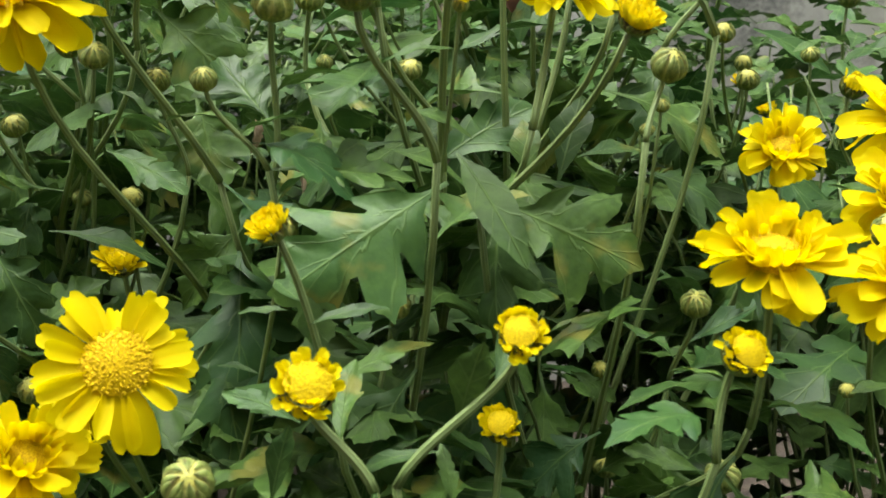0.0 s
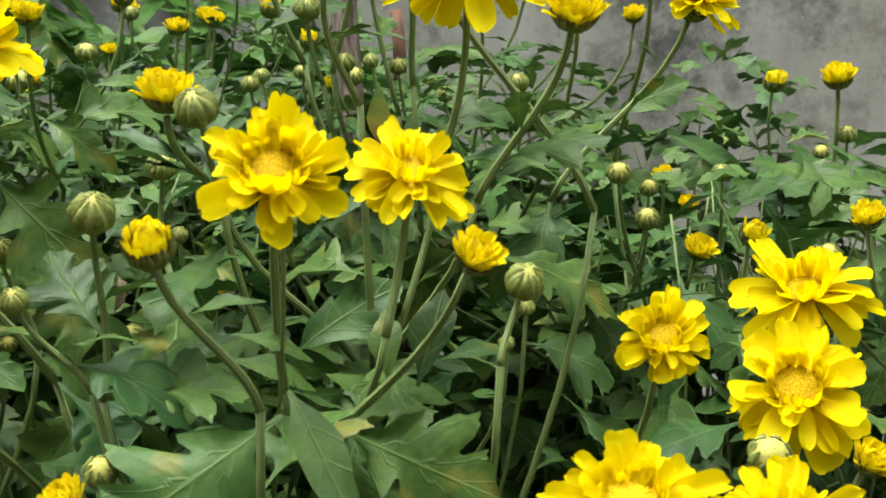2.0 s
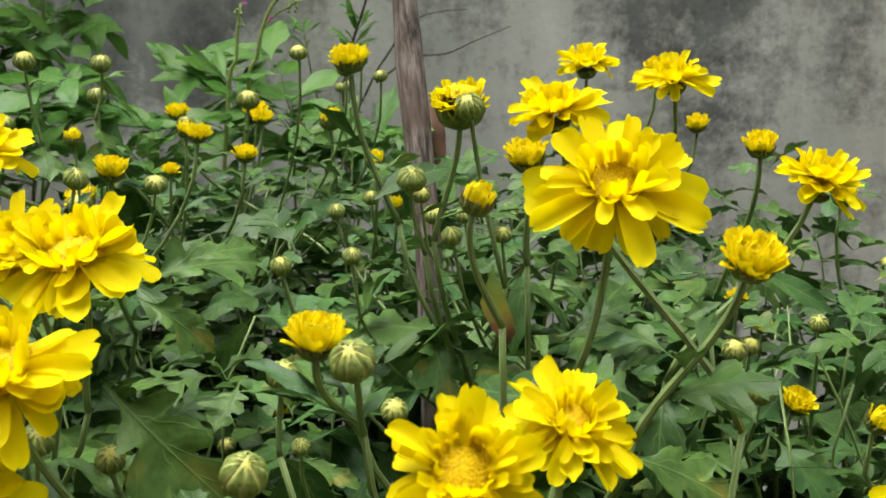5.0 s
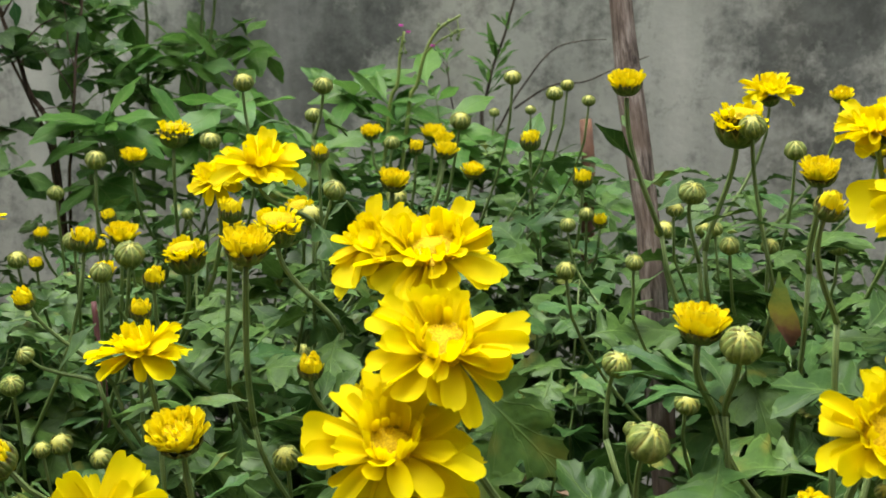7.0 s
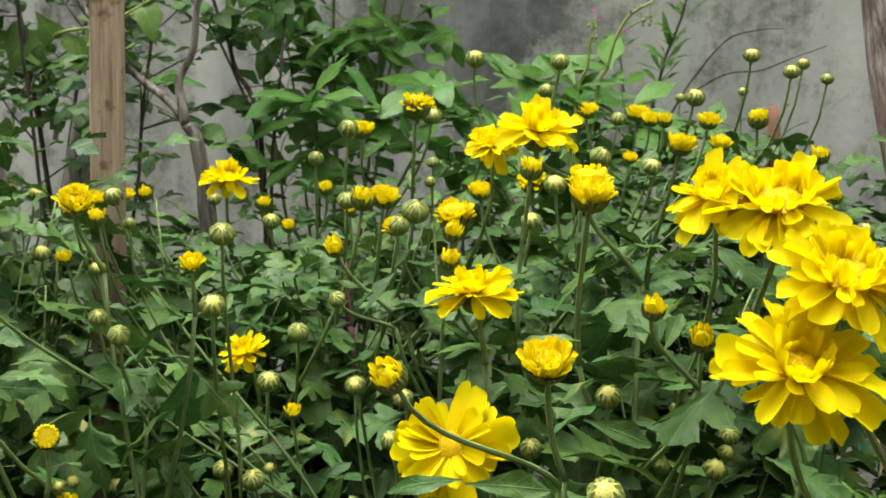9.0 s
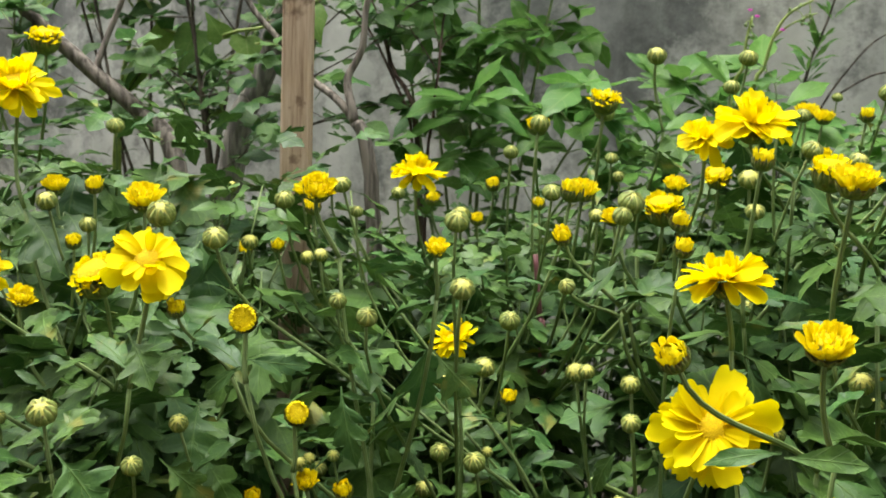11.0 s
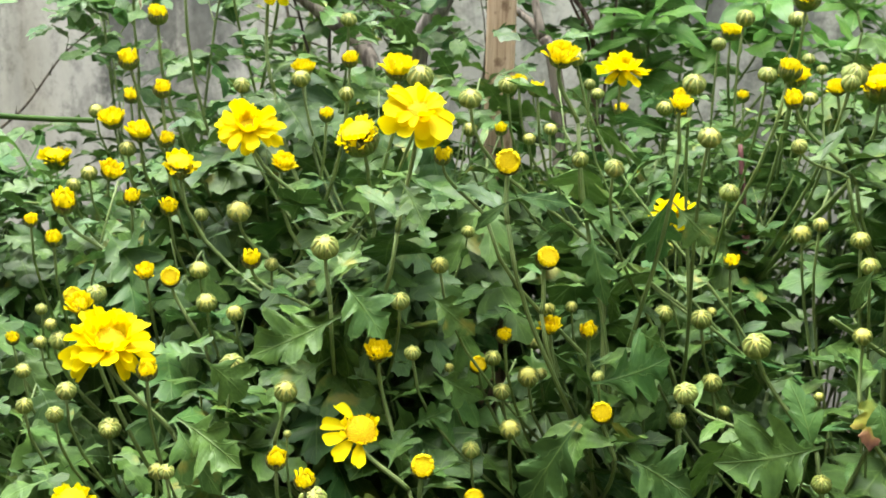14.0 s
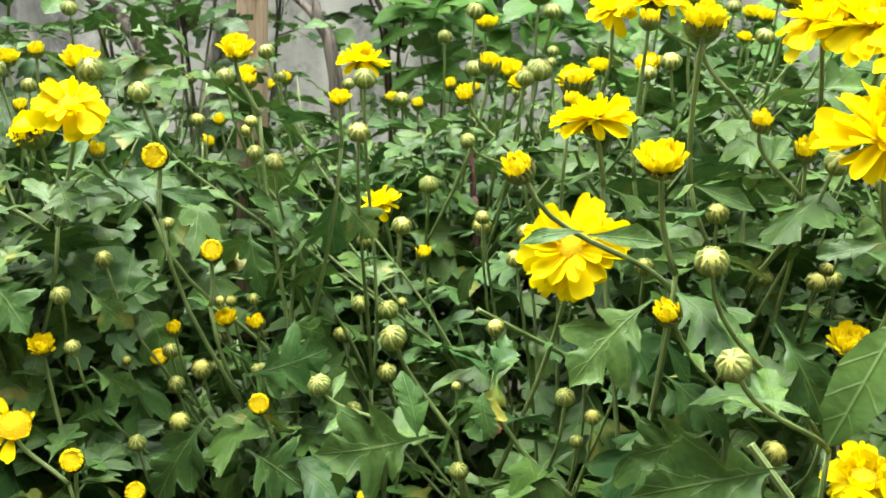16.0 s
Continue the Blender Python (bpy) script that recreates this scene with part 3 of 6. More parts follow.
def make_head(kind, place, wide, axis, plant):
    """Builds a head under its plant and gives the point where its stem ends."""
    r = wide / 2
    m = frame_of(place, axis, rnd.uniform(0, 6.28) if kind != "half_unfolded" else 0.0, 1.0)
    if kind == "bud":
        r *= 0.88
        part("bud", rnd.choice(BUDS), plant, m @ Matrix.Diagonal((r, r, r * rnd.uniform(0.82, 0.98), 1)))
        return place - axis * r * 0.85
    if kind in ("open", "single", "daisy", "loose", "half_unfolded", "wide_cup"):
        flat = kind != "wide_cup"
        core = {"single": 0.36, "daisy": 0.24, "loose": 0.3, "half_unfolded": 0.44}[kind] if kind not in ("open", "wide_cup") else (0.3, 0.35, 0.4)[int(wide * 9000) % 3] if flat else 0.55
        heart = part("flower", DISC_MESH if flat else DISC_WIDE, plant, m @ Matrix.Translation((0, 0, 0 if flat else 0.06 * r)) @ Matrix.Scale(r * core, 4), "open yellow flower" if flat else "half-open yellow flower")
        g = 1 / core
        # each ring: petals, length, lift, spread, height and start
        if flat:
            rings = ((15, 0.79, -0.16, 0.34, -0.08, 0.18), (14, 0.75, 0.1, 0.34, -0.04, 0.18), (11, 0.6, 0.42, 0.4, -0.01, 0.2))
            if kind == "single":
                rings = ((15, 0.74, -0.05, 0.12, -0.06, 0.24), (12, 0.62, 0.1, 0.2, -0.03, 0.26))
            elif kind == "daisy":
                rings = ((15, 0.84, -0.16, 0.16, -0.06, 0.14), (14, 0.76, 0.02, 0.24, -0.03, 0.15), (9, 0.56, 0.3, 0.3, 0.0, 0.16))
            elif kind == "loose":
                rings = ((12, 0.8, -0.26, 0.3, -0.08, 0.18), (11, 0.76, 0.12, 0.4, -0.03, 0.18), (9, 0.6, 0.55, 0.4, 0.0, 0.18))
            elif kind == "half_unfolded":
                # most petals are still short and curled round the disc, five have unfolded on one side
                rings = ((20, 0.24, 1.0, 0.3, -0.05, 0.4),)
                for k in range(5):
                    q = 2.1 + 0.6 * k + jig(0.08)
                    mm = Matrix.Rotation(q, 4, "Z") @ Matrix.Translation((0.42 * g, 0, -0.06 * g)) @ Matrix.Rotation(0.1 + jig(0.15), 4, "Y") @ Matrix.Rotation(jig(0.3), 4, "X")
                    size = g * rnd.uniform(0.66, 0.78)
                    part("petal", rnd.choice(PETALS), heart, mm @ Matrix.Diagonal((size, size * rnd.uniform(1.7, 2.0), size, 1)))
            else:
                part("inner_petals", rnd.choice(INNER), heart, Matrix.Diagonal((g * core / 0.36, g * core / 0.36, g, 1)))
        else:
            rings = ((16, 0.5, 0.6, 0.3, -0.4, 0.46), (17, 0.44, 0.95, 0.3, -0.26, 0.52), (16, 0.34, 1.25, 0.4, -0.1, 0.52))
        for n, length, lift, spread, base, start in rings:
            off, lean, gap = rnd.uniform(0, 6.28), rnd.uniform(0, 6.28), rnd.uniform(0, 6.28)
            for k in range(n):
                if rnd.random() < 0.06:
                    continue
                q = off + 2 * math.pi * (k + jig(0.4)) / n
                q += 0.16 * math.sin(3 * q + gap)
                mm = Matrix.Rotation(q, 4, "Z") @ Matrix.Translation((start * g, 0, base * g)) @ Matrix.Rotation(-lift - 0.18 * math.sin(q + lean) - jig(spread), 4, "Y") @ Matrix.Rotation(jig(0.5), 4, "X")
                size = g * length * rnd.uniform(0.72, 1.12) * (1 + 0.1 * math.sin(2 * q + lean))
                part("petal", rnd.choice(PETALS), heart, mm @ Matrix.Diagonal((size, size * rnd.uniform(0.85, 1.2) * {"loose": 1.45, "daisy": 1.25, "half_unfolded": 1.6, "wide_cup": 1.6}.get(kind, 1.14), size, 1)))
        part("calyx", rnd.choice(CALYX if flat else DEEP_CALYX), heart, Matrix.Translation((0, 0, (-0.2 if flat else -0.36) * g)) @ Matrix.Scale((0.26 if flat else 0.6) * g, 4))
        return place - axis * r * (0.42 if flat else 0.74)
    cup = part("opening_flower", rnd.choice(CALYX if kind != "young" else DEEP_CALYX), plant, m @ Matrix.Translation((0, 0, -0.1 * r)) @ Matrix.Scale(r * {"half": 0.62, "ring": 0.7, "young": 0.69}[kind], 4))
    part("petals", rnd.choice(CUPS[kind]), cup, Matrix.Translation((0, 0, 0.05)) @ Matrix.Scale({"half": 1.47, "ring": 1.34, "young": 1.35}[kind], 4))
    if kind != "young":
        part("disc", DISC_YOUNG, cup, Matrix.Translation((0, 0, 0.34)) @ Matrix.Scale(0.94 if kind == "ring" else 0.66, 4))
    return place - axis * r * 0.85

# ---- the flower heads, one by one ----
bloom("wide_cup", -1.183, 0.498, 0.437, 0.0368, 23, -34)
bloom("bud", -1.089, 0.470, 0.483, 0.0145, 38, -38)
bloom("young", -1.077, 0.501, 0.497, 0.0179, 35, -40)
bloom("half", -1.042, 0.826, 0.483, 0.0220, 18, -41)
bloom("half", -0.988, 0.399, 0.482, 0.0258, 26, -67)
bloom("half", -0.953, 0.366, 0.443, 0.0229, 40, -17)
bloom("bud", -0.941, 0.334, 0.443, 0.0127, 40, -38)
bloom("bud", -0.935, 0.314, 0.436, 0.0108, 48, -38)
bloom("young", -0.917, 0.262, 0.417, 0.0125, 41, -35)
bloom("ring", -0.917, 0.295, 0.358, 0.0178, 55, -46)
bloom("bud", -0.914, 0.348, 0.462, 0.0126, 37, -40)
bloom("half", -0.910, 0.357, 0.476, 0.0236, 27, -40)
bloom("young", -0.904, 0.280, 0.429, 0.0218, 33, -36, (-0.874, 0.302, 0.385))
bloom("young", -0.901, 0.268, 0.405, 0.0154, 32, -35)
bloom("bud", -0.897, 0.252, 0.358, 0.0085, 45, -36)
bloom("young", -0.895, 0.227, 0.343, 0.0113, 39, -34)
bloom("young", -0.894, 0.442, 0.619, 0.0152, 27, -45)
bloom("bud", -0.891, 0.254, 0.348, 0.0093, 44, -36)
bloom("young", -0.890, 0.359, 0.561, 0.0190, 21, -40)
bloom("half", -0.887, 0.384, 0.589, 0.0218, 24, -42)
bloom("young", -0.886, 0.326, 0.528, 0.0191, 34, -61)
bloom("bud", -0.885, 0.256, 0.337, 0.0137, 39, -36)
bloom("bud", -0.879, 0.236, 0.341, 0.0090, 44, -36)
bloom("young", -0.876, 0.316, 0.431, 0.0151, 33, -40)
bloom("bud", -0.862, 0.209, 0.330, 0.0101, 43, -35)
bloom("wide_cup", -0.856, 0.458, 0.624, 0.0310, 19, -48)
bloom("young", -0.845, 0.321, 0.473, 0.0148, 29, -42)
bloom("young", -0.844, 0.317, 0.508, 0.0162, 30, -41)
bloom("young", -0.844, 0.321, 0.426, 0.0165, 36, -42)
bloom("bud", -0.838, 0.249, 0.376, 0.0138, 40, -39)
bloom("bud", -0.837, 0.638, 0.503, 0.0125, 29, -45)
bloom("bud", -0.834, 0.253, 0.285, 0.0150, 41, -36)
bloom("bud", -0.834, 0.342, 0.419, 0.0104, 39, -44)
bloom("half", -0.830, 0.284, 0.387, 0.0158, 35, -52)
bloom("bud", -0.826, 0.182, 0.320, 0.0102, 42, -35)
bloom("young", -0.818, 0.648, 0.448, 0.0175, 29, -46)
bloom("bud", -0.817, 0.629, 0.394, 0.0125, 38, -47)
bloom("wide_cup", -0.816, 0.304, 0.460, 0.0270, 39, -43)
bloom("bud", -0.810, 0.191, 0.315, 0.0108, 42, -36)
bloom("open", -0.798, 0.375, 0.588, 0.0565, 35, -48, (-0.794, 0.376, 0.507))
bloom("bud", -0.796, 0.599, 0.508, 0.0110, 34, -59)
bloom("bud", -0.795, 0.188, 0.333, 0.0120, 36, -33)
bloom("ring", -0.789, 0.267, 0.390, 0.0171, 60, -44, (-0.774, 0.281, 0.345))
bloom("bud", -0.789, 0.213, 0.303, 0.0103, 41, -39)
bloom("bud", -0.788, 0.292, 0.391, 0.0132, 37, -44)
bloom("bud", -0.784, 0.450, 0.560, 0.0128, 35, -53)
bloom("bud", -0.783, 0.330, 0.511, 0.0113, 51, -41)
bloom("half", -0.780, 0.687, 0.503, 0.0168, 33, -20)
bloom("half", -0.771, 0.380, 0.524, 0.0189, 23, -50)
bloom("half", -0.767, 0.177, 0.391, 0.0174, 38, -56)
bloom("wide_cup", -0.757, 0.158, 0.284, 0.0281, 29, -32)
bloom("bud", -0.754, 0.263, 0.378, 0.0132, 39, -45)
bloom("bud", -0.753, 0.355, 0.516, 0.0129, 34, -65)
bloom("bud", -0.744, 0.571, 0.286, 0.0125, 35, -48)
bloom("half", -0.739, 0.320, 0.463, 0.0181, 41, -28)
bloom("bud", -0.733, 0.199, 0.293, 0.0104, 37, -38)
bloom("young", -0.730, 0.353, 0.493, 0.0127, 29, -52)
bloom("open", -0.727, 0.163, 0.378, 0.0506, 38, -30, (-0.715, 0.194, 0.321))
bloom("bud", -0.727, 0.264, 0.437, 0.0148, 38, -47, (-0.706, 0.303, 0.385))
bloom("bud", -0.726, 0.258, 0.376, 0.0108, 36, -46)
bloom("open", -0.723, 0.269, 0.488, 0.0434, 45, -56, (-0.675, 0.331, 0.411))
bloom("young", -0.720, 0.634, 0.510, 0.0155, 25, -51)
bloom("bud", -0.715, 0.279, 0.404, 0.0089, 45, -42)
bloom("bud", -0.705, 0.498, 0.479, 0.0125, 32, -46)
bloom("young", -0.704, 0.791, 0.490, 0.0180, 20, -59)
bloom("young", -0.704, 0.344, 0.529, 0.0137, 30, -53)
bloom("young", -0.701, 0.164, 0.366, 0.0145, 36, -41)
bloom("bud", -0.699, 0.226, 0.355, 0.0146, 38, -46, (-0.704, 0.226, 0.310))
bloom("young", -0.699, 0.243, 0.414, 0.0148, 35, -47, (-0.678, 0.272, 0.381))
bloom("bud", -0.697, 0.331, 0.507, 0.0099, 37, -53)
bloom("half", -0.677, 0.523, 0.517, 0.0148, 23, -65)
bloom("wide_cup", -0.671, 0.307, 0.485, 0.0340, 36, -85, (-0.669, 0.323, 0.426))
bloom("bud", -0.671, 0.147, 0.322, 0.0084, 40, -38)
bloom("bud", -0.671, 0.659, 0.506, 0.0119, 33, -56)
bloom("young", -0.665, 0.475, 0.482, 0.0124, 29, -63)
bloom("half", -0.665, 0.342, 0.525, 0.0251, 20, -56)
bloom("bud", -0.663, 0.480, 0.513, 0.0140, 34, -63)
bloom("bud", -0.656, 0.221, 0.348, 0.0129, 35, -45, (-0.665, 0.222, 0.316))
bloom("young", -0.654, 0.821, 0.505, 0.0180, 26, -75)
bloom("bud", -0.648, 0.246, 0.425, 0.0155, 41, -52, (-0.649, 0.252, 0.392))
bloom("bud", -0.646, 0.498, 0.320, 0.0125, 34, -50)
bloom("bud", -0.645, 0.481, 0.475, 0.0098, 40, -64)
bloom("bud", -0.645, 0.396, 0.417, 0.0090, 46, -54)
bloom("young", -0.638, 0.192, 0.322, 0.0146, 35, -44)
bloom("bud", -0.636, 0.322, 0.518, 0.0160, 37, -58)
bloom("bud", -0.634, 0.196, 0.335, 0.0041, 40, -45)
bloom("young", -0.634, 0.470, 0.511, 0.0144, 25, -66)
bloom("half", -0.632, 0.274, 0.363, 0.0180, 34, -55, (-0.619, 0.280, 0.294))
bloom("open", -0.632, 0.618, 0.528, 0.0473, 20, -43)
bloom("half_unfolded", -0.622, 0.244, 0.326, 0.0400, 43, -42, (-0.602, 0.262, 0.290))
bloom("bud", -0.619, 0.277, 0.393, 0.0114, 36, -57)
bloom("bud", -0.612, 0.320, 0.346, 0.0061, 42, -56)
bloom("bud", -0.611, 0.188, 0.307, 0.0148, 38, -47)
bloom("loose", -0.610, 0.281, 0.500, 0.0451, 50, -54, (-0.626, 0.284, 0.431))
bloom("bud", -0.609, 0.275, 0.365, 0.0095, 35, -57)
bloom("bud", -0.607, 0.331, 0.506, 0.0139, 37, -61)
bloom("bud", -0.606, 0.298, 0.412, 0.0103, 40, -59)
bloom("bud", -0.605, 0.434, 0.485, 0.0095, 36, -49)
bloom("ring", -0.601, 0.336, 0.346, 0.0144, 56, -61)
bloom("young", -0.600, 0.168, 0.326, 0.0136, 34, -46)
bloom("young", -0.600, 0.290, 0.475, 0.0125, 37, -59, (-0.585, 0.316, 0.436))
bloom("bud", -0.595, 0.620, 0.496, 0.0137, 33, -59)
bloom("bud", -0.590, 0.334, 0.352, 0.0102, 36, -59)
bloom("half", -0.587, 0.760, 0.564, 0.0256, 12, -46)
bloom("ring", -0.584, 0.248, 0.312, 0.0176, 57, -54, (-0.592, 0.260, 0.276))
bloom("young", -0.583, 0.625, 0.493, 0.0137, 25, -60)
bloom("bud", -0.581, 0.419, 0.531, 0.0111, 30, -84)
bloom("bud", -0.581, 0.294, 0.308, 0.0103, 37, -57)
bloom("bud", -0.579, 0.326, 0.335, 0.0107, 35, -59)
bloom("young", -0.575, 0.320, 0.371, 0.0118, 36, -63)
bloom("bud", -0.573, 0.423, 0.515, 0.0078, 33, -51)
bloom("ring", -0.571, 0.281, 0.285, 0.0158, 52, -57)
bloom("half", -0.569, 0.373, 0.533, 0.0230, 36, -48, (-0.565, 0.390, 0.492))
bloom("bud", -0.568, 0.364, 0.380, 0.0076, 44, -58)
bloom("bud", -0.566, 0.313, 0.318, 0.0124, 37, -60)
bloom("bud", -0.565, 0.332, 0.345, 0.0126, 39, -61)
bloom("bud", -0.562, 0.346, 0.384, 0.0067, 44, -62)
bloom("bud", -0.562, 0.343, 0.345, 0.0074, 42, -58)
bloom("half", -0.559, 0.347, 0.374, 0.0154, 31, -66)
bloom("ring", -0.559, 0.290, 0.474, 0.0188, 71, -62, (-0.561, 0.295, 0.440))
bloom("bud", -0.557, 0.372, 0.381, 0.0076, 44, -63)
bloom("bud", -0.553, 0.369, 0.471, 0.0102, 38, -49)
bloom("ring", -0.552, 0.327, 0.418, 0.0174, 58, -48, (-0.557, 0.331, 0.384))
bloom("bud", -0.550, 0.363, 0.277, 0.0118, 33, -64)
bloom("bud", -0.548, 0.603, 0.546, 0.0113, 30, -62)
bloom("bud", -0.540, 0.803, 0.575, 0.0179, 26, -57)
bloom("open", -0.539, 0.490, 0.429, 0.0355, 30, -119)
bloom("bud", -0.539, 0.637, 0.567, 0.0148, 26, -50)
bloom("young", -0.536, 0.633, 0.507, 0.0126, 26, -79)
bloom("bud", -0.531, 0.460, 0.408, 0.0113, 38, -73)
bloom("young", -0.531, 0.340, 0.376, 0.0136, 37, -68, (-0.531, 0.343, 0.334))
bloom("bud", -0.524, 0.443, 0.368, 0.0126, 35, -56)
bloom("bud", -0.522, 0.347, 0.469, 0.0115, 41, -51)
bloom("bud", -0.521, 0.416, 0.354, 0.0115, 35, -72)
bloom("bud", -0.519, 0.329, 0.354, 0.0057, 42, -61)
bloom("bud", -0.516, 0.321, 0.355, 0.0069, 42, -65)
bloom("bud", -0.514, 0.743, 0.538, 0.0112, 30, -70)
bloom("ring", -0.511, 0.316, 0.337, 0.0162, 59, -64, (-0.506, 0.326, 0.307))
bloom("bud", -0.504, 0.462, 0.420, 0.0136, 38, -49)
bloom("wide_cup", -0.503, 0.682, 0.589, 0.0319, 12, -49)
bloom("bud", -0.499, 0.489, 0.445, 0.0136, 38, -61)
bloom("bud", -0.497, 0.402, 0.516, 0.0140, 36, -56)
bloom("bud", -0.494, 0.545, 0.523, 0.0133, 33, -64)
bloom("bud", -0.494, 0.428, 0.371, 0.0135, 36, -75)
bloom("bud", -0.493, 0.444, 0.373, 0.0072, 44, -68)
bloom("half", -0.492, 0.367, 0.506, 0.0146, 30, -55, (-0.494, 0.372, 0.477))
bloom("bud", -0.490, 0.381, 0.319, 0.0107, 35, -71)
bloom("young", -0.487, 0.461, 0.404, 0.0132, 30, -61)
bloom("half", -0.485, 0.584, 0.524, 0.0250, 18, -49)
bloom("bud", -0.485, 0.667, 0.528, 0.0090, 34, -82)
bloom("bud", -0.482, 0.752, 0.623, 0.0163, 26, -59, (-0.475, 0.757, 0.561))
bloom("bud", -0.475, 0.395, 0.341, 0.0122, 35, -76)
bloom("young", -0.474, 0.528, 0.527, 0.0200, 20, -47)
bloom("bud", -0.470, 0.570, 0.507, 0.0113, 34, -81)
bloom("bud", -0.470, 0.407, 0.321, 0.0075, 35, -73)
bloom("bud", -0.470, 0.352, 0.488, 0.0129, 38, -56)
bloom("bud", -0.457, 0.295, 0.362, 0.0125, 41, -88, (-0.430, 0.319, 0.339))
bloom("young", -0.448, 0.438, 0.508, 0.0143, 39, -95, (-0.415, 0.465, 0.458))
bloom("bud", -0.443, 0.456, 0.426, 0.0126, 39, -80)
bloom("bud", -0.441, 0.428, 0.481, 0.0098, 50, -98, (-0.418, 0.455, 0.462))
bloom("half", -0.434, 0.487, 0.516, 0.0157, 28, -84)
bloom("half", -0.433, 0.634, 0.527, 0.0201, 18, -75)
bloom("bud", -0.431, 0.325, 0.384, 0.0146, 41, -86, (-0.402, 0.344, 0.328))
bloom("bud", -0.428, 0.504, 0.523, 0.0170, 32, -52)
bloom("bud", -0.423, 0.469, 0.518, 0.0117, 32, -51)
bloom("bud", -0.423, 0.414, 0.438, 0.0090, 36, -65)
bloom("wide_cup", -0.420, 0.715, 0.531, 0.0273, 29, -88)
bloom("wide_cup", -0.420, 0.551, 0.520, 0.0333, 17, -83)
bloom("bud", -0.418, 0.741, 0.598, 0.0135, 26, -64)
bloom("half", -0.410, 0.843, 0.584, 0.0217, 19, -67)
bloom("ring", -0.408, 0.260, 0.324, 0.0099, 48, -68)
bloom("bud", -0.405, 0.437, 0.428, 0.0113, 39, -83)
bloom("bud", -0.403, 0.724, 0.620, 0.0147, 31, -64, (-0.412, 0.726, 0.581))
bloom("bud", -0.402, 0.342, 0.358, 0.0053, 42, -73)
bloom("bud", -0.397, 0.338, 0.313, 0.0105, 34, -79)
bloom("open", -0.394, 0.543, 0.564, 0.0383, 21, -92)
bloom("bud", -0.390, 0.387, 0.421, 0.0104, 38, -84)
bloom("young", -0.388, 0.464, 0.518, 0.0154, 24, -52)
bloom("bud", -0.386, 0.661, 0.531, 0.0168, 33, -78)
bloom("half", -0.386, 0.941, 0.582, 0.0259, 14, -72)
bloom("bud", -0.385, 0.353, 0.390, 0.0099, 36, -84, (-0.383, 0.347, 0.355))
bloom("bud", -0.382, 1.159, 0.597, 0.0125, 30, -76)
bloom("young", -0.379, 0.436, 0.507, 0.0146, 24, -51)
bloom("bud", -0.377, 0.623, 0.444, 0.0125, 38, -49)
bloom("bud", -0.367, 0.774, 0.577, 0.0130, 30, -69)
bloom("half", -0.367, 0.913, 0.577, 0.0220, 17, -56)
bloom("open", -0.364, 0.539, 0.574, 0.0607, 19, -59, (-0.342, 0.564, 0.538))
bloom("young", -0.362, 0.621, 0.576, 0.0149, 16, -63)
bloom("bud", -0.353, 0.495, 0.523, 0.0115, 33, -76)
bloom("open", -0.348, 0.386, 0.501, 0.0491, 17, -123, (-0.343, 0.392, 0.464))
bloom("young", -0.348, 0.291, 0.481, 0.0183, 42, -105, (-0.297, 0.367, 0.418))
bloom("young", -0.346, 0.470, 0.554, 0.0162, 20, -57, (-0.352, 0.475, 0.459))
bloom("bud", -0.344, 0.351, 0.359, 0.0104, 35, -72)
bloom("bud", -0.341, 0.363, 0.332, 0.0077, 34, -73)
bloom("daisy", -0.340, 0.340, 0.439, 0.0556, 57, -70)
bloom("half", -0.340, 0.697, 0.551, 0.0133, 22, -51)
bloom("bud", -0.338, 0.360, 0.370, 0.0062, 43, -81)
bloom("bud", -0.334, 0.577, 0.556, 0.0139, 37, -38)
bloom("bud", -0.328, 0.349, 0.352, 0.0086, 34, -74)
bloom("bud", -0.322, 0.404, 0.421, 0.0111, 35, -76)
bloom("bud", -0.310, 0.621, 0.549, 0.0138, 33, -53)
bloom("young", -0.310, 0.661, 0.579, 0.0133, 21, -70)
bloom("wide_cup", -0.307, 0.441, 0.553, 0.0286, 18, -59, (-0.283, 0.461, 0.497))
bloom("bud", -0.302, 0.739, 0.595, 0.0154, 33, -60)
bloom("half", -0.295, 0.753, 0.371, 0.0160, 24, -58)
bloom("half", -0.292, 0.322, 0.487, 0.0262, 29, -77, (-0.287, 0.338, 0.432))
bloom("bud", -0.291, 0.660, 0.377, 0.0125, 38, -85)
bloom("half", -0.290, 0.376, 0.551, 0.0248, 16, -56, (-0.297, 0.394, 0.468))
bloom("bud", -0.286, 0.905, 0.602, 0.0097, 30, -78)
bloom("bud", -0.283, 0.396, 0.454, 0.0121, 37, -80)
bloom("young", -0.281, 0.307, 0.420, 0.0155, 46, -104, (-0.243, 0.359, 0.352))
bloom("half", -0.274, 0.514, 0.569, 0.0198, 18, -43)
bloom("half", -0.272, 0.602, 0.581, 0.0174, 13, -45)
bloom("half", -0.272, 0.664, 0.565, 0.0178, 17, -54)
bloom("bud", -0.262, 0.732, 0.626, 0.0126, 31, -77)
bloom("young", -0.260, 0.785, 0.580, 0.0203, 16, -79)
bloom("young", -0.259, 0.369, 0.503, 0.0137, 27, -62, (-0.240, 0.382, 0.466))
bloom("bud", -0.259, 0.408, 0.421, 0.0092, 39, -52)
bloom("bud", -0.257, 0.279, 0.450, 0.0141, 37, -80, (-0.217, 0.340, 0.363))
bloom("bud", -0.242, 0.538, 0.400, 0.0125, 38, -88)
bloom("open", -0.239, 0.385, 0.552, 0.0441, 37, -100)
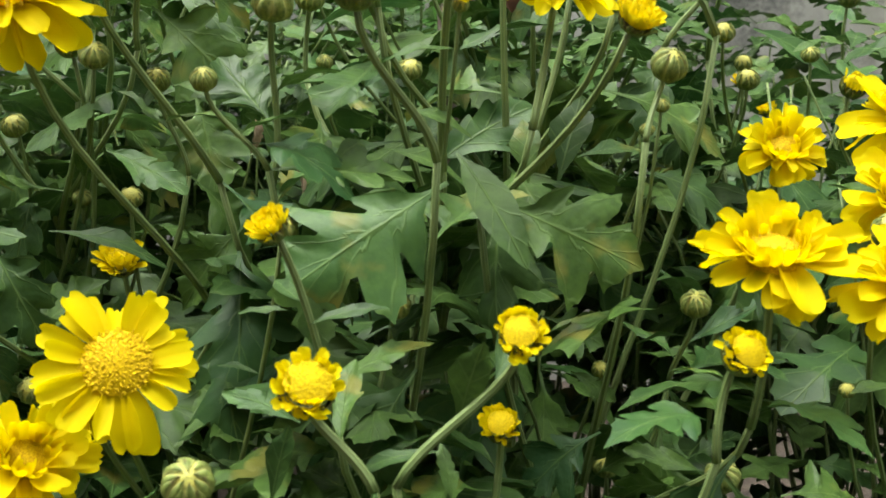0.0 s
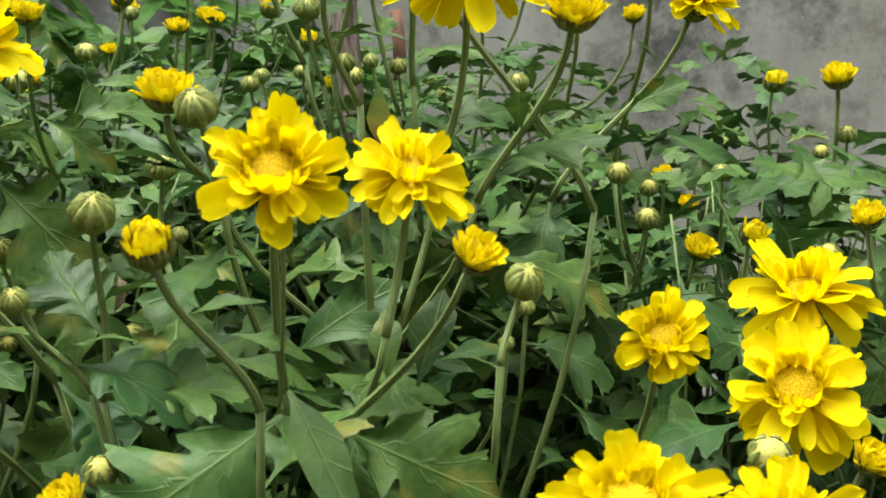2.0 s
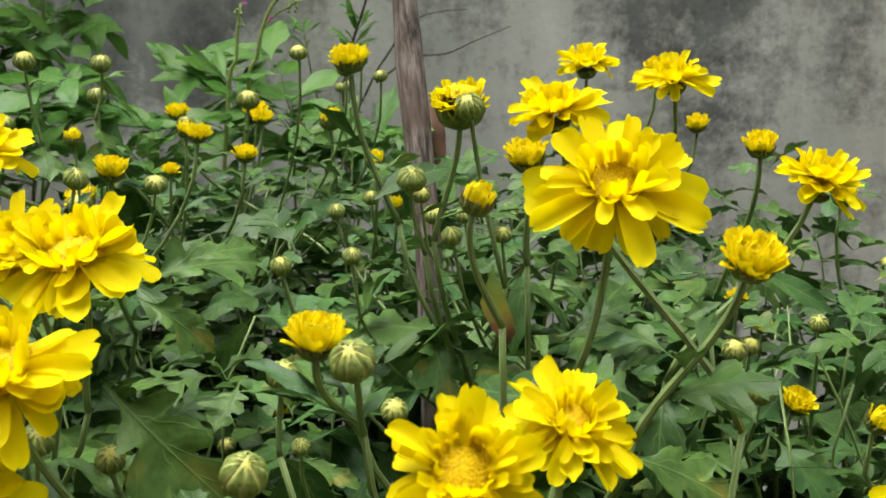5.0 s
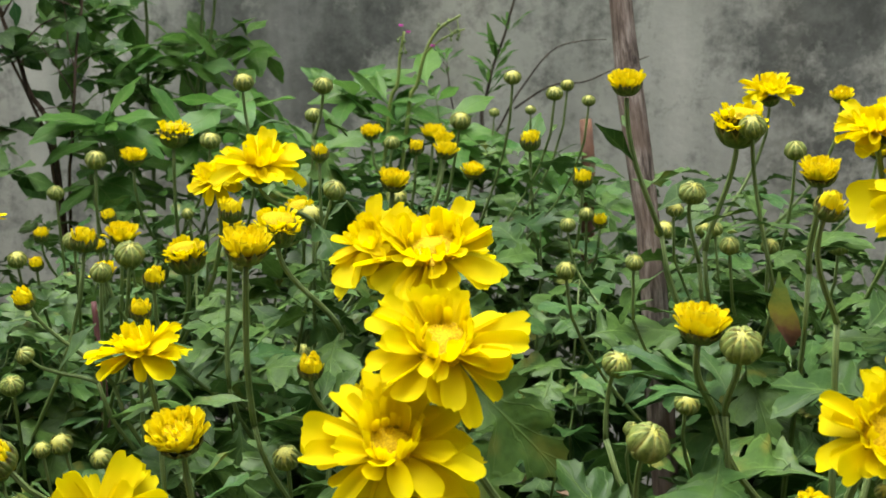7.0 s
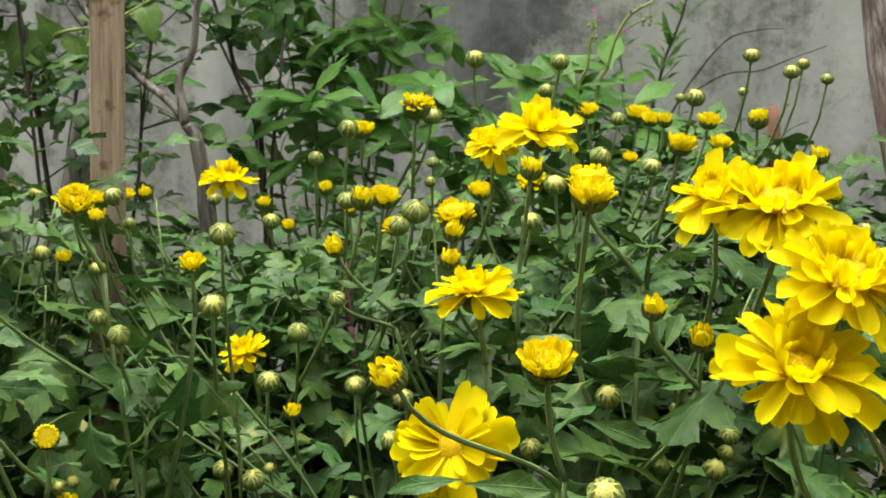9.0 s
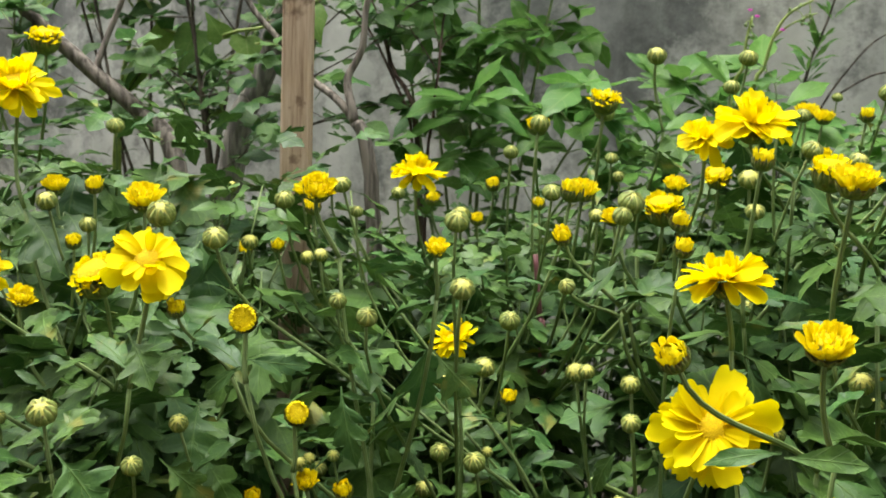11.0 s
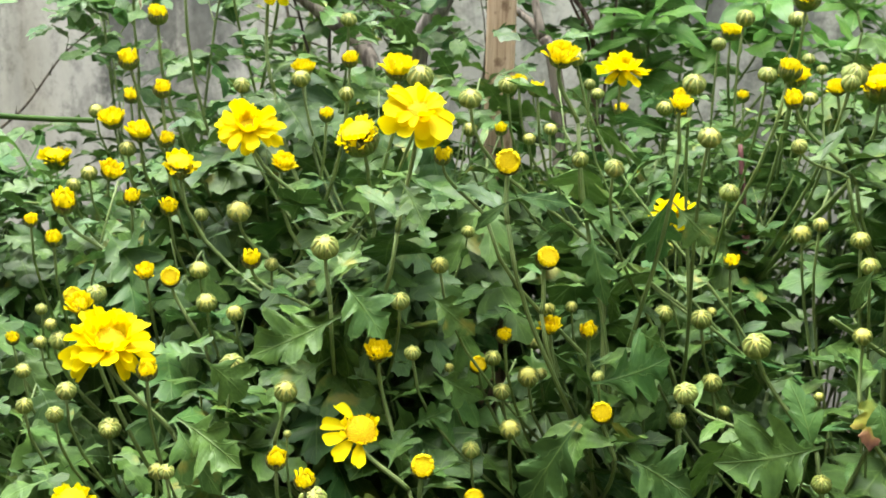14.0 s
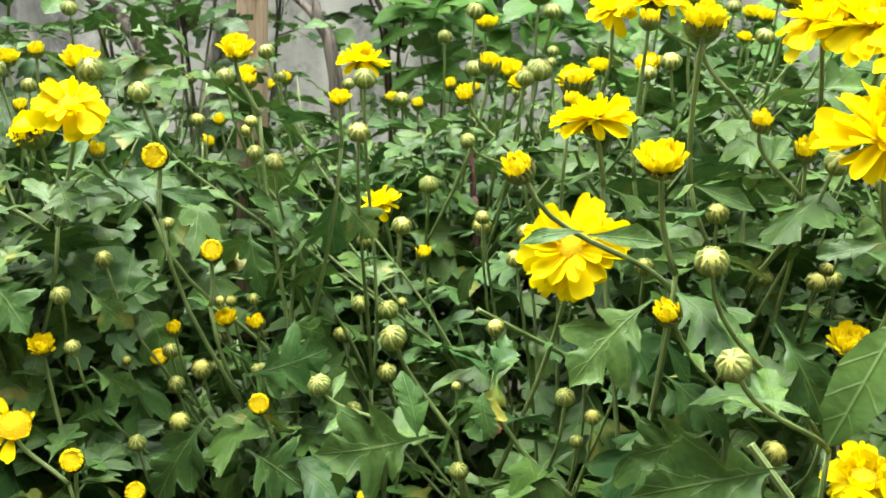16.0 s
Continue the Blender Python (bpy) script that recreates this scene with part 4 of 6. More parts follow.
bloom("young", -0.239, 0.376, 0.490, 0.0146, 32, -86)
bloom("bud", -0.236, 0.334, 0.355, 0.0125, 35, -48)
bloom("bud", -0.235, 0.749, 0.615, 0.0128, 30, -80)
bloom("bud", -0.234, 0.408, 0.422, 0.0111, 39, -54)
bloom("bud", -0.231, 0.420, 0.427, 0.0082, 37, -48)
bloom("bud", -0.230, 0.204, 0.429, 0.0125, 51, -99, (-0.206, 0.275, 0.381))
bloom("bud", -0.228, 0.760, 0.621, 0.0097, 31, -80)
bloom("bud", -0.224, 0.371, 0.485, 0.0125, 42, -53)
bloom("young", -0.211, 0.734, 0.556, 0.0181, 21, -82)
bloom("open", -0.211, 0.380, 0.551, 0.0609, 23, -94, (-0.221, 0.399, 0.487))
bloom("half", -0.211, 0.361, 0.405, 0.0220, 38, -69)
bloom("bud", -0.210, 0.746, 0.610, 0.0099, 30, -82)
bloom("bud", -0.203, 0.383, 0.475, 0.0111, 41, -56, (-0.194, 0.389, 0.435))
bloom("bud", -0.203, 0.633, 0.534, 0.0103, 33, -80)
bloom("bud", -0.201, 0.692, 0.535, 0.0104, 33, -81)
bloom("young", -0.199, 0.739, 0.526, 0.0142, 25, -83)
bloom("open", -0.195, 0.308, 0.360, 0.0366, 34, -91)
bloom("open", -0.194, 0.281, 0.504, 0.0560, 34, -72)
bloom("open", -0.181, 0.295, 0.534, 0.0552, 33, -71)
bloom("bud", -0.177, 0.485, 0.529, 0.0096, 32, -80)
bloom("open", -0.176, 0.249, 0.365, 0.0501, 43, -35)
bloom("half", -0.155, 0.520, 0.620, 0.0213, 11, -88, (-0.137, 0.534, 0.542))
bloom("single", -0.146, 0.255, 0.396, 0.0576, 55, -55)
bloom("bud", -0.145, 0.488, 0.534, 0.0089, 31, -64)
bloom("bud", -0.144, 0.628, 0.534, 0.0125, 36, -71)
bloom("bud", -0.140, 0.395, 0.507, 0.0120, 40, -58, (-0.144, 0.399, 0.475))
bloom("bud", -0.137, 0.299, 0.478, 0.0089, 36, -72, (-0.120, 0.309, 0.448))
bloom("bud", -0.133, 0.559, 0.553, 0.0096, 36, -70)
bloom("bud", -0.133, 0.392, 0.482, 0.0071, 36, -60)
bloom("bud", -0.130, 0.785, 0.517, 0.0125, 36, -77)
bloom("bud", -0.120, 0.496, 0.567, 0.0130, 37, -68, (-0.116, 0.503, 0.533))
bloom("bud", -0.119, 0.314, 0.502, 0.0138, 35, -53, (-0.125, 0.322, 0.441))
bloom("bud", -0.116, 0.451, 0.478, 0.0114, 41, -72)
bloom("bud", -0.112, 0.561, 0.543, 0.0088, 33, -89)
bloom("bud", -0.107, 0.290, 0.432, 0.0100, 34, -53)
bloom("half", -0.105, 0.337, 0.538, 0.0214, 12, -48, (-0.101, 0.362, 0.500))
bloom("bud", -0.102, 0.494, 0.543, 0.0093, 32, -90)
bloom("wide_cup", -0.100, 0.502, 0.603, 0.0323, 16, -78, (-0.114, 0.510, 0.538))
bloom("bud", -0.099, 0.211, 0.381, 0.0134, 46, -59)
bloom("half", -0.095, 0.254, 0.440, 0.0148, 37, -117, (-0.081, 0.267, 0.377))
bloom("bud", -0.094, 0.493, 0.598, 0.0127, 38, -91, (-0.081, 0.506, 0.519))
bloom("bud", -0.092, 0.330, 0.532, 0.0136, 38, -86, (-0.097, 0.354, 0.502))
bloom("open", -0.088, 0.872, 0.619, 0.0549, 15, -98)
bloom("bud", -0.084, 0.515, 0.541, 0.0087, 36, -74)
bloom("bud", -0.077, 0.310, 0.405, 0.0101, 37, -60, (-0.087, 0.308, 0.358))
bloom("wide_cup", -0.072, 0.225, 0.405, 0.0220, 48, -60, (-0.058, 0.234, 0.374))
bloom("bud", -0.072, 0.632, 0.582, 0.0128, 30, -95)
bloom("young", -0.071, 0.261, 0.504, 0.0160, 35, -75, (-0.056, 0.287, 0.455))
bloom("half", -0.065, 0.466, 0.581, 0.0202, 23, -97, (-0.067, 0.480, 0.534))
bloom("young", -0.065, 0.374, 0.574, 0.0142, 26, -35, (-0.060, 0.388, 0.530))
bloom("open", -0.051, 0.290, 0.518, 0.0439, 51, -65, (-0.065, 0.325, 0.448))
bloom("bud", -0.051, 0.295, 0.500, 0.0051, 38, -65)
bloom("open", -0.048, 0.419, 0.600, 0.0372, 22, -112)
bloom("bud", -0.047, 0.617, 0.530, 0.0125, 33, -97)
bloom("wide_cup", -0.038, 0.294, 0.374, 0.0156, 42, -78, (-0.041, 0.298, 0.344))
bloom("half", -0.036, 0.853, 0.616, 0.0191, 29, -98)
bloom("open", -0.032, 0.350, 0.512, 0.0424, 41, -68, (-0.040, 0.348, 0.460))
bloom("open", -0.025, 0.396, 0.577, 0.0627, 48, -80, (-0.038, 0.412, 0.510))
bloom("bud", -0.021, 0.422, 0.313, 0.0125, 32, -85)
bloom("wide_cup", -0.021, 0.241, 0.418, 0.0169, 45, -79, (-0.052, 0.234, 0.376))
bloom("bud", -0.018, 0.372, 0.370, 0.0067, 41, -84)
bloom("open", -0.014, 0.589, 0.609, 0.0392, 25, -103)
bloom("half", -0.006, 0.876, 0.574, 0.0208, 21, -91)
bloom("bud", -0.001, 0.345, 0.461, 0.0052, 40, -87)
bloom("half", -0.000, 0.302, 0.497, 0.0165, 39, -38, (-0.053, 0.327, 0.432))
bloom("bud", 0.002, 0.363, 0.468, 0.0058, 36, -80)
bloom("bud", 0.006, 0.337, 0.482, 0.0119, 40, -59, (-0.000, 0.331, 0.458))
bloom("bud", 0.016, 0.363, 0.399, 0.0109, 36, -90, (0.007, 0.375, 0.366))
bloom("bud", 0.017, 0.515, 0.494, 0.0113, 39, -86)
bloom("half", 0.017, 0.360, 0.561, 0.0212, 31, -64, (-0.016, 0.372, 0.500))
bloom("half", 0.024, 0.772, 0.465, 0.0167, 33, -91)
bloom("bud", 0.026, 0.583, 0.479, 0.0097, 39, -88)
bloom("half", 0.026, 0.552, 0.580, 0.0187, 21, -93)
bloom("bud", 0.028, 0.344, 0.344, 0.0125, 38, -91)
bloom("bud", 0.029, 0.527, 0.472, 0.0113, 38, -88)
bloom("wide_cup", 0.034, 0.277, 0.407, 0.0175, 51, -56, (0.027, 0.279, 0.374))
bloom("open", 0.040, 0.307, 0.429, 0.0486, 29, -88, (0.036, 0.316, 0.372))
bloom("half", 0.041, 0.780, 0.445, 0.0157, 32, -93)
bloom("open", 0.043, 0.398, 0.451, 0.0383, 44, -81)
bloom("open", 0.049, 0.510, 0.569, 0.0449, 24, -19, (-0.011, 0.500, 0.483))
bloom("half", 0.052, 0.610, 0.445, 0.0202, 33, -48)
bloom("bud", 0.061, 0.622, 0.483, 0.0106, 42, -96)
bloom("bud", 0.070, 0.389, 0.364, 0.0062, 35, -99)
bloom("young", 0.075, 0.503, 0.471, 0.0156, 37, -55)
bloom("bud", 0.077, 0.352, 0.429, 0.0135, 36, -76)
bloom("open", 0.079, 0.314, 0.422, 0.0485, 32, -97)
bloom("open", 0.088, 0.406, 0.434, 0.0552, 47, -96)
bloom("open", 0.092, 0.444, 0.460, 0.0554, 29, -99)
bloom("young", 0.097, 0.857, 0.524, 0.0212, 19, -55)
bloom("bud", 0.105, 0.502, 0.463, 0.0102, 36, -102)
bloom("half", 0.111, 0.387, 0.418, 0.0164, 35, -49)
bloom("half", 0.116, 0.476, 0.484, 0.0165, 21, -106)
bloom("half", 0.118, 0.635, 0.534, 0.0217, 17, -106)
bloom("bud", 0.125, 0.643, 0.502, 0.0108, 32, -101)
bloom("bud", 0.134, 0.890, 0.470, 0.0125, 39, -100)

# ---- the plants: their feet, stems and leaves ----
PLANT = "bushy garden chrysanthemum with lobed green leaves and yellow flowers"
feet = []
for row, (fy, x0) in enumerate(((0.36, -0.98), (0.56, -1.06), (0.78, -1.0))):
    for k in range(6):
        feet.append(Vector((x0 + 0.235 * k + jig(0.03), fy + jig(0.03), 0)))
plants = [thing("chrysanthemum_plant", p, PLANT, "flowering plant", "chrysanthemum bed") for p in feet]
foliage = [Shape() for p in feet]


def nearest(p):
    return min(range(len(feet)), key=lambda i: (feet[i].x - p.x) ** 2 + (feet[i].y - p.y) ** 2)


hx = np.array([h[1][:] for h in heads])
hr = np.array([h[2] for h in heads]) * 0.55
# from each flower towards a spot amid the camera's positions
CAMERA_SIDE = np.array((-0.12, -0.1, 0.55)) - hx
CAMERA_SIDE /= np.linalg.norm(CAMERA_SIDE, axis=1)[:, None]


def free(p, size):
    """Leaves keep out of the camera's sight lines to the flowers and clear above them."""
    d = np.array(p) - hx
    reach = np.clip((d * CAMERA_SIDE).sum(axis=1), 0.0, 0.42)
    off = np.linalg.norm(d - reach[:, None] * CAMERA_SIDE, axis=1)
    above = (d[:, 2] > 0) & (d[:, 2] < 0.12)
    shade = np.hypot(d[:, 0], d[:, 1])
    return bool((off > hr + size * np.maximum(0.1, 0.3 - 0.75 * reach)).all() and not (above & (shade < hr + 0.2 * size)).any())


def leaf_pose(at_, out, size, lift):
    m = Matrix.Translation(at_) @ Matrix.Rotation(out, 4, "Z") @ Matrix.Rotation(-lift, 4, "Y") @ Matrix.Rotation(jig(0.5), 4, "X")
    return m @ Matrix.Diagonal((size, size * rnd.uniform(0.85, 1.12), size, 1))


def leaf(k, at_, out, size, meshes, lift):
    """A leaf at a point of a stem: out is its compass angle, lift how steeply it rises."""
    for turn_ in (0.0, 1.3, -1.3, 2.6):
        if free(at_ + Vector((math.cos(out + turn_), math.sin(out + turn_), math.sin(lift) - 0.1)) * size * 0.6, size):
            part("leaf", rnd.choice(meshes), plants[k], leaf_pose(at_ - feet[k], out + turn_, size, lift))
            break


def stem(k, pts, r0, r1):
    n = len(pts) - 1
    part("stem", tube([p - feet[k] for p in pts], [r0 + (r1 - r0) * i / n for i in range(n + 1)]).mesh("stem", STEM), plants[k])


def faded_material():
    """A leaf that turns yellow and then brown from its tip."""
    m = Mat("faded_leaf", 0.6, 0.15)
    u, v = m.uv()
    col = m.ramp(m.math("ADD", u, m.math("MULTIPLY", m.math("SUBTRACT", m.noise(6, 5), 0.5), 0.5)), (0.2, (0.08, 0.14, 0.025)), (0.55, (0.22, 0.22, 0.03)), (0.75, (0.16, 0.08, 0.04)), (0.9, (0.09, 0.045, 0.03)))
    return m.colour(col).bump(m.noise(14, 5), 0.5, 0.0006).thin(col, 0.2).m


FADED = faded_material()
FADED_LEAVES = {"lobed": [leaf_shape("lobed", -0.3, 0.3, 77).mesh("faded_leaf", FADED)], "narrow": [leaf_shape("narrow", -0.2, 0.3, 78).mesh("faded_leaf", FADED)]}
shown = []


def leaf_on(kind, x, y, z, tx, ty, tz, facing, wide=1.0, faded=False):
    """One of the large leaves, from its base to its tip, with the compass angle and height its face looks to."""
    base, tip = Vector((x, y, z)), Vector((tx, ty, tz))
    k = nearest(base)
    d = tip - base
    size = d.length
    shown.append((base.lerp(tip, 0.6), size))
    ax = d.normalized()
    up = Vector(facing)
    up = (up - ax * up.dot(ax)).normalized()
    side = up.cross(ax)
    m = Matrix((ax, side, up)).transposed().to_4x4()
    meshes = (FADED_LEAVES if faded else {"lobed": LOBED, "toothed": TOOTHED, "narrow": NARROW})[kind]
    part("leaf", meshes[int(abs(x) * 1000) % len(meshes)], plants[k], Matrix.Translation(base - feet[k]) @ m @ Matrix.Diagonal((size * 0.98, size * wide * 0.88, size * 0.98, 1)))


# large leaves that stand out
leaf_on("lobed", -0.059, 0.309, 0.446, -0.090, 0.264, 0.425, (0.22, -0.79, 0.57), 1.15)
leaf_on("lobed", -0.049, 0.321, 0.440, 0.002, 0.311, 0.424, (0.19, -0.79, 0.58), 1.15)
leaf_on("narrow", -0.054, 0.302, 0.456, -0.025, 0.274, 0.434, (0.17, -0.64, 0.75), 1.3)
leaf_on("narrow", -0.191, 0.289, 0.428, -0.153, 0.300, 0.428, (0.20, -0.27, 0.94), 1.1)
leaf_on("toothed", -0.208, 0.351, 0.449, -0.170, 0.350, 0.438, (0.36, -0.56, 0.75), 1.2)
leaf_on("narrow", -0.074, 0.309, 0.469, -0.050, 0.315, 0.467, (0.14, -0.42, 0.90), 1.2)
leaf_on("narrow", -0.040, 0.250, 0.388, -0.033, 0.246, 0.414, (0.22, -0.82, 0.52), 1.6)
leaf_on("narrow", -0.044, 0.248, 0.381, -0.067, 0.241, 0.383, (0.10, -0.35, 0.93), 1.1)
leaf_on("narrow", -0.087, 0.262, 0.410, -0.067, 0.269, 0.419, (0.16, -0.36, 0.92), 1.1)
leaf_on("toothed", -0.084, 0.247, 0.386, -0.104, 0.244, 0.399, (0.29, -0.65, 0.70), 1.1)
leaf_on("lobed", -0.237, 0.316, 0.419, -0.205, 0.298, 0.388, (0.55, -0.68, 0.49), 1.1)
leaf_on("lobed", -0.167, 0.389, 0.417, -0.187, 0.357, 0.394, (0.37, -0.76, 0.54), 1.2)
leaf_on("lobed", -0.014, 0.346, 0.355, -0.040, 0.326, 0.345, (0.08, -0.63, 0.77), 1.2)
leaf_on("toothed", 0.022, 0.334, 0.349, -0.004, 0.328, 0.356, (0.02, -0.54, 0.84))
leaf_on("narrow", -0.091, 0.241, 0.364, -0.088, 0.246, 0.386, (0.35, -0.74, 0.57), 1.3)
leaf_on("toothed", -0.038, 0.237, 0.372, -0.039, 0.239, 0.387, (0.22, -0.79, 0.57), 1.2)
leaf_on("lobed", 0.047, 0.339, 0.341, 0.079, 0.350, 0.350, (-0.02, -0.45, 0.89), 1.2)
leaf_on("narrow", 0.008, 0.355, 0.371, 0.019, 0.355, 0.350, (0.05, -0.81, 0.59), 1.2)
leaf_on("lobed", -0.076, 0.393, 0.471, -0.056, 0.412, 0.483, (0.23, -0.86, 0.46), 1.1)
leaf_on("narrow", -0.093, 0.261, 0.414, -0.107, 0.257, 0.416, (0.16, -0.36, 0.92))
leaf_on("toothed", -0.028, 0.366, 0.370, -0.010, 0.370, 0.361, (0.13, -0.80, 0.59), 1.2)
leaf_on("lobed", -0.039, 0.367, 0.390, -0.015, 0.372, 0.382, (0.15, -0.79, 0.60), 1.3)
leaf_on("lobed", -0.030, 0.444, 0.470, 0.033, 0.448, 0.460, (0.09, -0.54, 0.83))
leaf_on("narrow", -0.044, 0.362, 0.440, -0.045, 0.367, 0.465, (0.21, -0.80, 0.57), 1.8)
leaf_on("narrow", -0.032, 0.355, 0.442, -0.024, 0.363, 0.474, (0.18, -0.80, 0.57), 1.7)
leaf_on("toothed", -0.082, 0.375, 0.444, -0.053, 0.397, 0.472, (0.27, -0.73, 0.63), 1.5)
leaf_on("lobed", -0.265, 0.511, 0.512, -0.211, 0.549, 0.535, (0.33, -0.50, 0.80))
leaf_on("toothed", -0.255, 0.493, 0.517, -0.215, 0.478, 0.499, (0.45, -0.68, 0.58), 1.1)
leaf_on("toothed", -0.044, 0.460, 0.514, -0.016, 0.503, 0.536, (0.15, -0.74, 0.65), 1.1)
leaf_on("narrow", 0.030, 0.684, 0.498, 0.084, 0.694, 0.479, (0.01, -0.73, 0.68), 1.2)
leaf_on("lobed", -0.010, 0.433, 0.437, 0.027, 0.440, 0.431, (0.07, -0.59, 0.80), 1.2)
leaf_on("narrow", -0.026, 0.358, 0.450, -0.004, 0.365, 0.459, (0.11, -0.53, 0.84), 1.2)
leaf_on("narrow", -0.089, 0.333, 0.454, -0.059, 0.340, 0.451, (0.19, -0.42, 0.89), 1.3)
leaf_on("toothed", 0.003, 0.618, 0.513, 0.048, 0.633, 0.534, (0.05, -0.81, 0.58), 1.2)
leaf_on("narrow", -0.007, 0.449, 0.519, 0.010, 0.455, 0.528, (0.07, -0.63, 0.77), 1.1)
leaf_on("lobed", -0.218, 0.440, 0.468, -0.190, 0.418, 0.424, (0.48, -0.73, 0.49))
leaf_on("narrow", -0.147, 0.362, 0.460, -0.135, 0.361, 0.441, (0.41, -0.69, 0.60), 1.4)
leaf_on("toothed", -0.139, 0.408, 0.471, -0.116, 0.412, 0.463, (0.26, -0.53, 0.81), 1.1)
leaf_on("narrow", -0.043, 0.469, 0.504, -0.020, 0.475, 0.507, (0.10, -0.51, 0.85), 1.2)
leaf_on("lobed", 0.089, 0.773, 0.446, 0.137, 0.774, 0.392, (-0.06, -0.86, 0.51), 1.1)
leaf_on("lobed", -0.202, 0.380, 0.504, -0.154, 0.358, 0.476, (0.24, -0.75, 0.61), 1.2)
leaf_on("narrow", -0.135, 0.490, 0.559, -0.108, 0.522, 0.579, (0.08, -0.69, 0.72), 1.5)
leaf_on("narrow", -0.075, 0.523, 0.524, -0.077, 0.497, 0.495, (-0.00, -0.95, 0.32), 1.6)
leaf_on("toothed", -0.210, 0.466, 0.534, -0.187, 0.494, 0.541, (0.17, -0.60, 0.78), 1.3)
leaf_on("lobed", -0.166, 0.473, 0.499, -0.141, 0.482, 0.512, (0.12, -0.63, 0.76), 1.3)
leaf_on("lobed", -0.223, 0.440, 0.523, -0.187, 0.447, 0.504, (0.19, -0.58, 0.79))
leaf_on("narrow", -0.294, 0.383, 0.482, -0.322, 0.376, 0.485, (0.20, -0.36, 0.91), 1.2)
leaf_on("toothed", -0.147, 0.474, 0.468, -0.135, 0.479, 0.483, (0.12, -0.78, 0.61), 1.2)
leaf_on("lobed", -0.172, 0.429, 0.494, -0.171, 0.406, 0.481, (0.18, -0.80, 0.57), 1.2)
leaf_on("lobed", -0.044, 0.426, 0.518, -0.020, 0.435, 0.536, (-0.05, -0.72, 0.69), 1.1)
leaf_on("narrow", -0.182, 0.584, 0.574, -0.161, 0.590, 0.573, (0.08, -0.46, 0.88), 1.2)
leaf_on("toothed", -0.096, 0.601, 0.525, -0.108, 0.600, 0.540, (0.03, -0.80, 0.60), 1.2)
leaf_on("lobed", -0.280, 0.278, 0.432, -0.303, 0.239, 0.411, (0.24, -0.84, 0.50), 1.1)
leaf_on("narrow", -0.177, 0.165, 0.461, -0.190, 0.141, 0.429, (0.06, -0.94, 0.35), 1.9)
leaf_on("narrow", -0.296, 0.236, 0.464, -0.319, 0.224, 0.465, (0.25, -0.71, 0.66), 1.1)
leaf_on("narrow", -0.295, 0.236, 0.463, -0.268, 0.248, 0.462, (0.3, -0.8, 0.5), 1.3)
leaf_on("lobed", -0.209, 0.205, 0.397, -0.243, 0.164, 0.396, (0.14, -0.97, 0.20), 1.1)
leaf_on("narrow", -0.266, 0.249, 0.423, -0.254, 0.251, 0.404, (0.23, -0.84, 0.49), 1.2)
leaf_on("lobed", -0.253, 0.281, 0.379, -0.281, 0.264, 0.362, (0.21, -0.96, 0.18), 1.2)
leaf_on("narrow", -0.262, 0.263, 0.482, -0.239, 0.272, 0.474, (0.21, -0.82, 0.54), 1.3)
leaf_on("toothed", -0.190, 0.229, 0.471, -0.208, 0.219, 0.465, (0.07, -0.75, 0.66), 1.2)
leaf_on("lobed", -0.356, 0.286, 0.381, -0.350, 0.293, 0.404, (0.40, -0.89, 0.19), 1.1)
leaf_on("lobed", -0.499, 0.259, 0.349, -0.512, 0.221, 0.317, (0.46, -0.86, 0.21), 1.2)
leaf_on("lobed", -0.470, 0.251, 0.339, -0.434, 0.248, 0.331, (0.42, -0.88, 0.23), 1.3)
leaf_on("lobed", -0.386, 0.282, 0.352, -0.418, 0.237, 0.344, (0.26, -0.95, 0.19), 1.1)
leaf_on("lobed", -0.641, 0.126, 0.361, -0.600, 0.125, 0.349, (0.75, -0.63, 0.19), 1.1)
leaf_on("lobed", -0.642, 0.125, 0.359, -0.612, 0.116, 0.340, (0.75, -0.63, 0.20), 1.1)
leaf_on("lobed", -0.511, 0.301, 0.357, -0.470, 0.328, 0.365, (0.45, -0.88, 0.15), 1.2)
leaf_on("toothed", -0.390, 0.279, 0.350, -0.398, 0.281, 0.383, (0.26, -0.94, 0.22), 1.4)
leaf_on("toothed", -0.366, 0.298, 0.373, -0.361, 0.286, 0.355, (0.21, -0.96, 0.17), 1.8)
leaf_on("toothed", -0.374, 0.305, 0.432, -0.384, 0.296, 0.417, (0.22, -0.93, 0.31), 1.5)
leaf_on("lobed", -0.627, 0.236, 0.392, -0.661, 0.198, 0.368, (0.55, -0.64, 0.53), 1.1)
leaf_on("lobed", -0.631, 0.237, 0.410, -0.599, 0.240, 0.385, (0.57, -0.67, 0.48), 1.1)
leaf_on("lobed", -0.601, 0.277, 0.400, -0.572, 0.279, 0.380, (0.53, -0.73, 0.43), 1.2)
leaf_on("lobed", -0.594, 0.273, 0.357, -0.566, 0.276, 0.342, (0.57, -0.80, 0.16), 1.2)
leaf_on("toothed", -0.546, 0.275, 0.458, -0.519, 0.291, 0.454, (0.44, -0.72, 0.54), 1.1)
leaf_on("narrow", -0.548, 0.273, 0.455, -0.565, 0.260, 0.443, (0.44, -0.71, 0.54), 1.2)
leaf_on("lobed", -0.527, 0.330, 0.435, -0.512, 0.309, 0.404, (0.44, -0.85, 0.29))
leaf_on("lobed", -0.497, 0.375, 0.449, -0.471, 0.364, 0.430, (0.36, -0.86, 0.35), 1.2)
leaf_on("lobed", -0.506, 0.333, 0.383, -0.483, 0.345, 0.371, (0.37, -0.78, 0.51), 1.2)
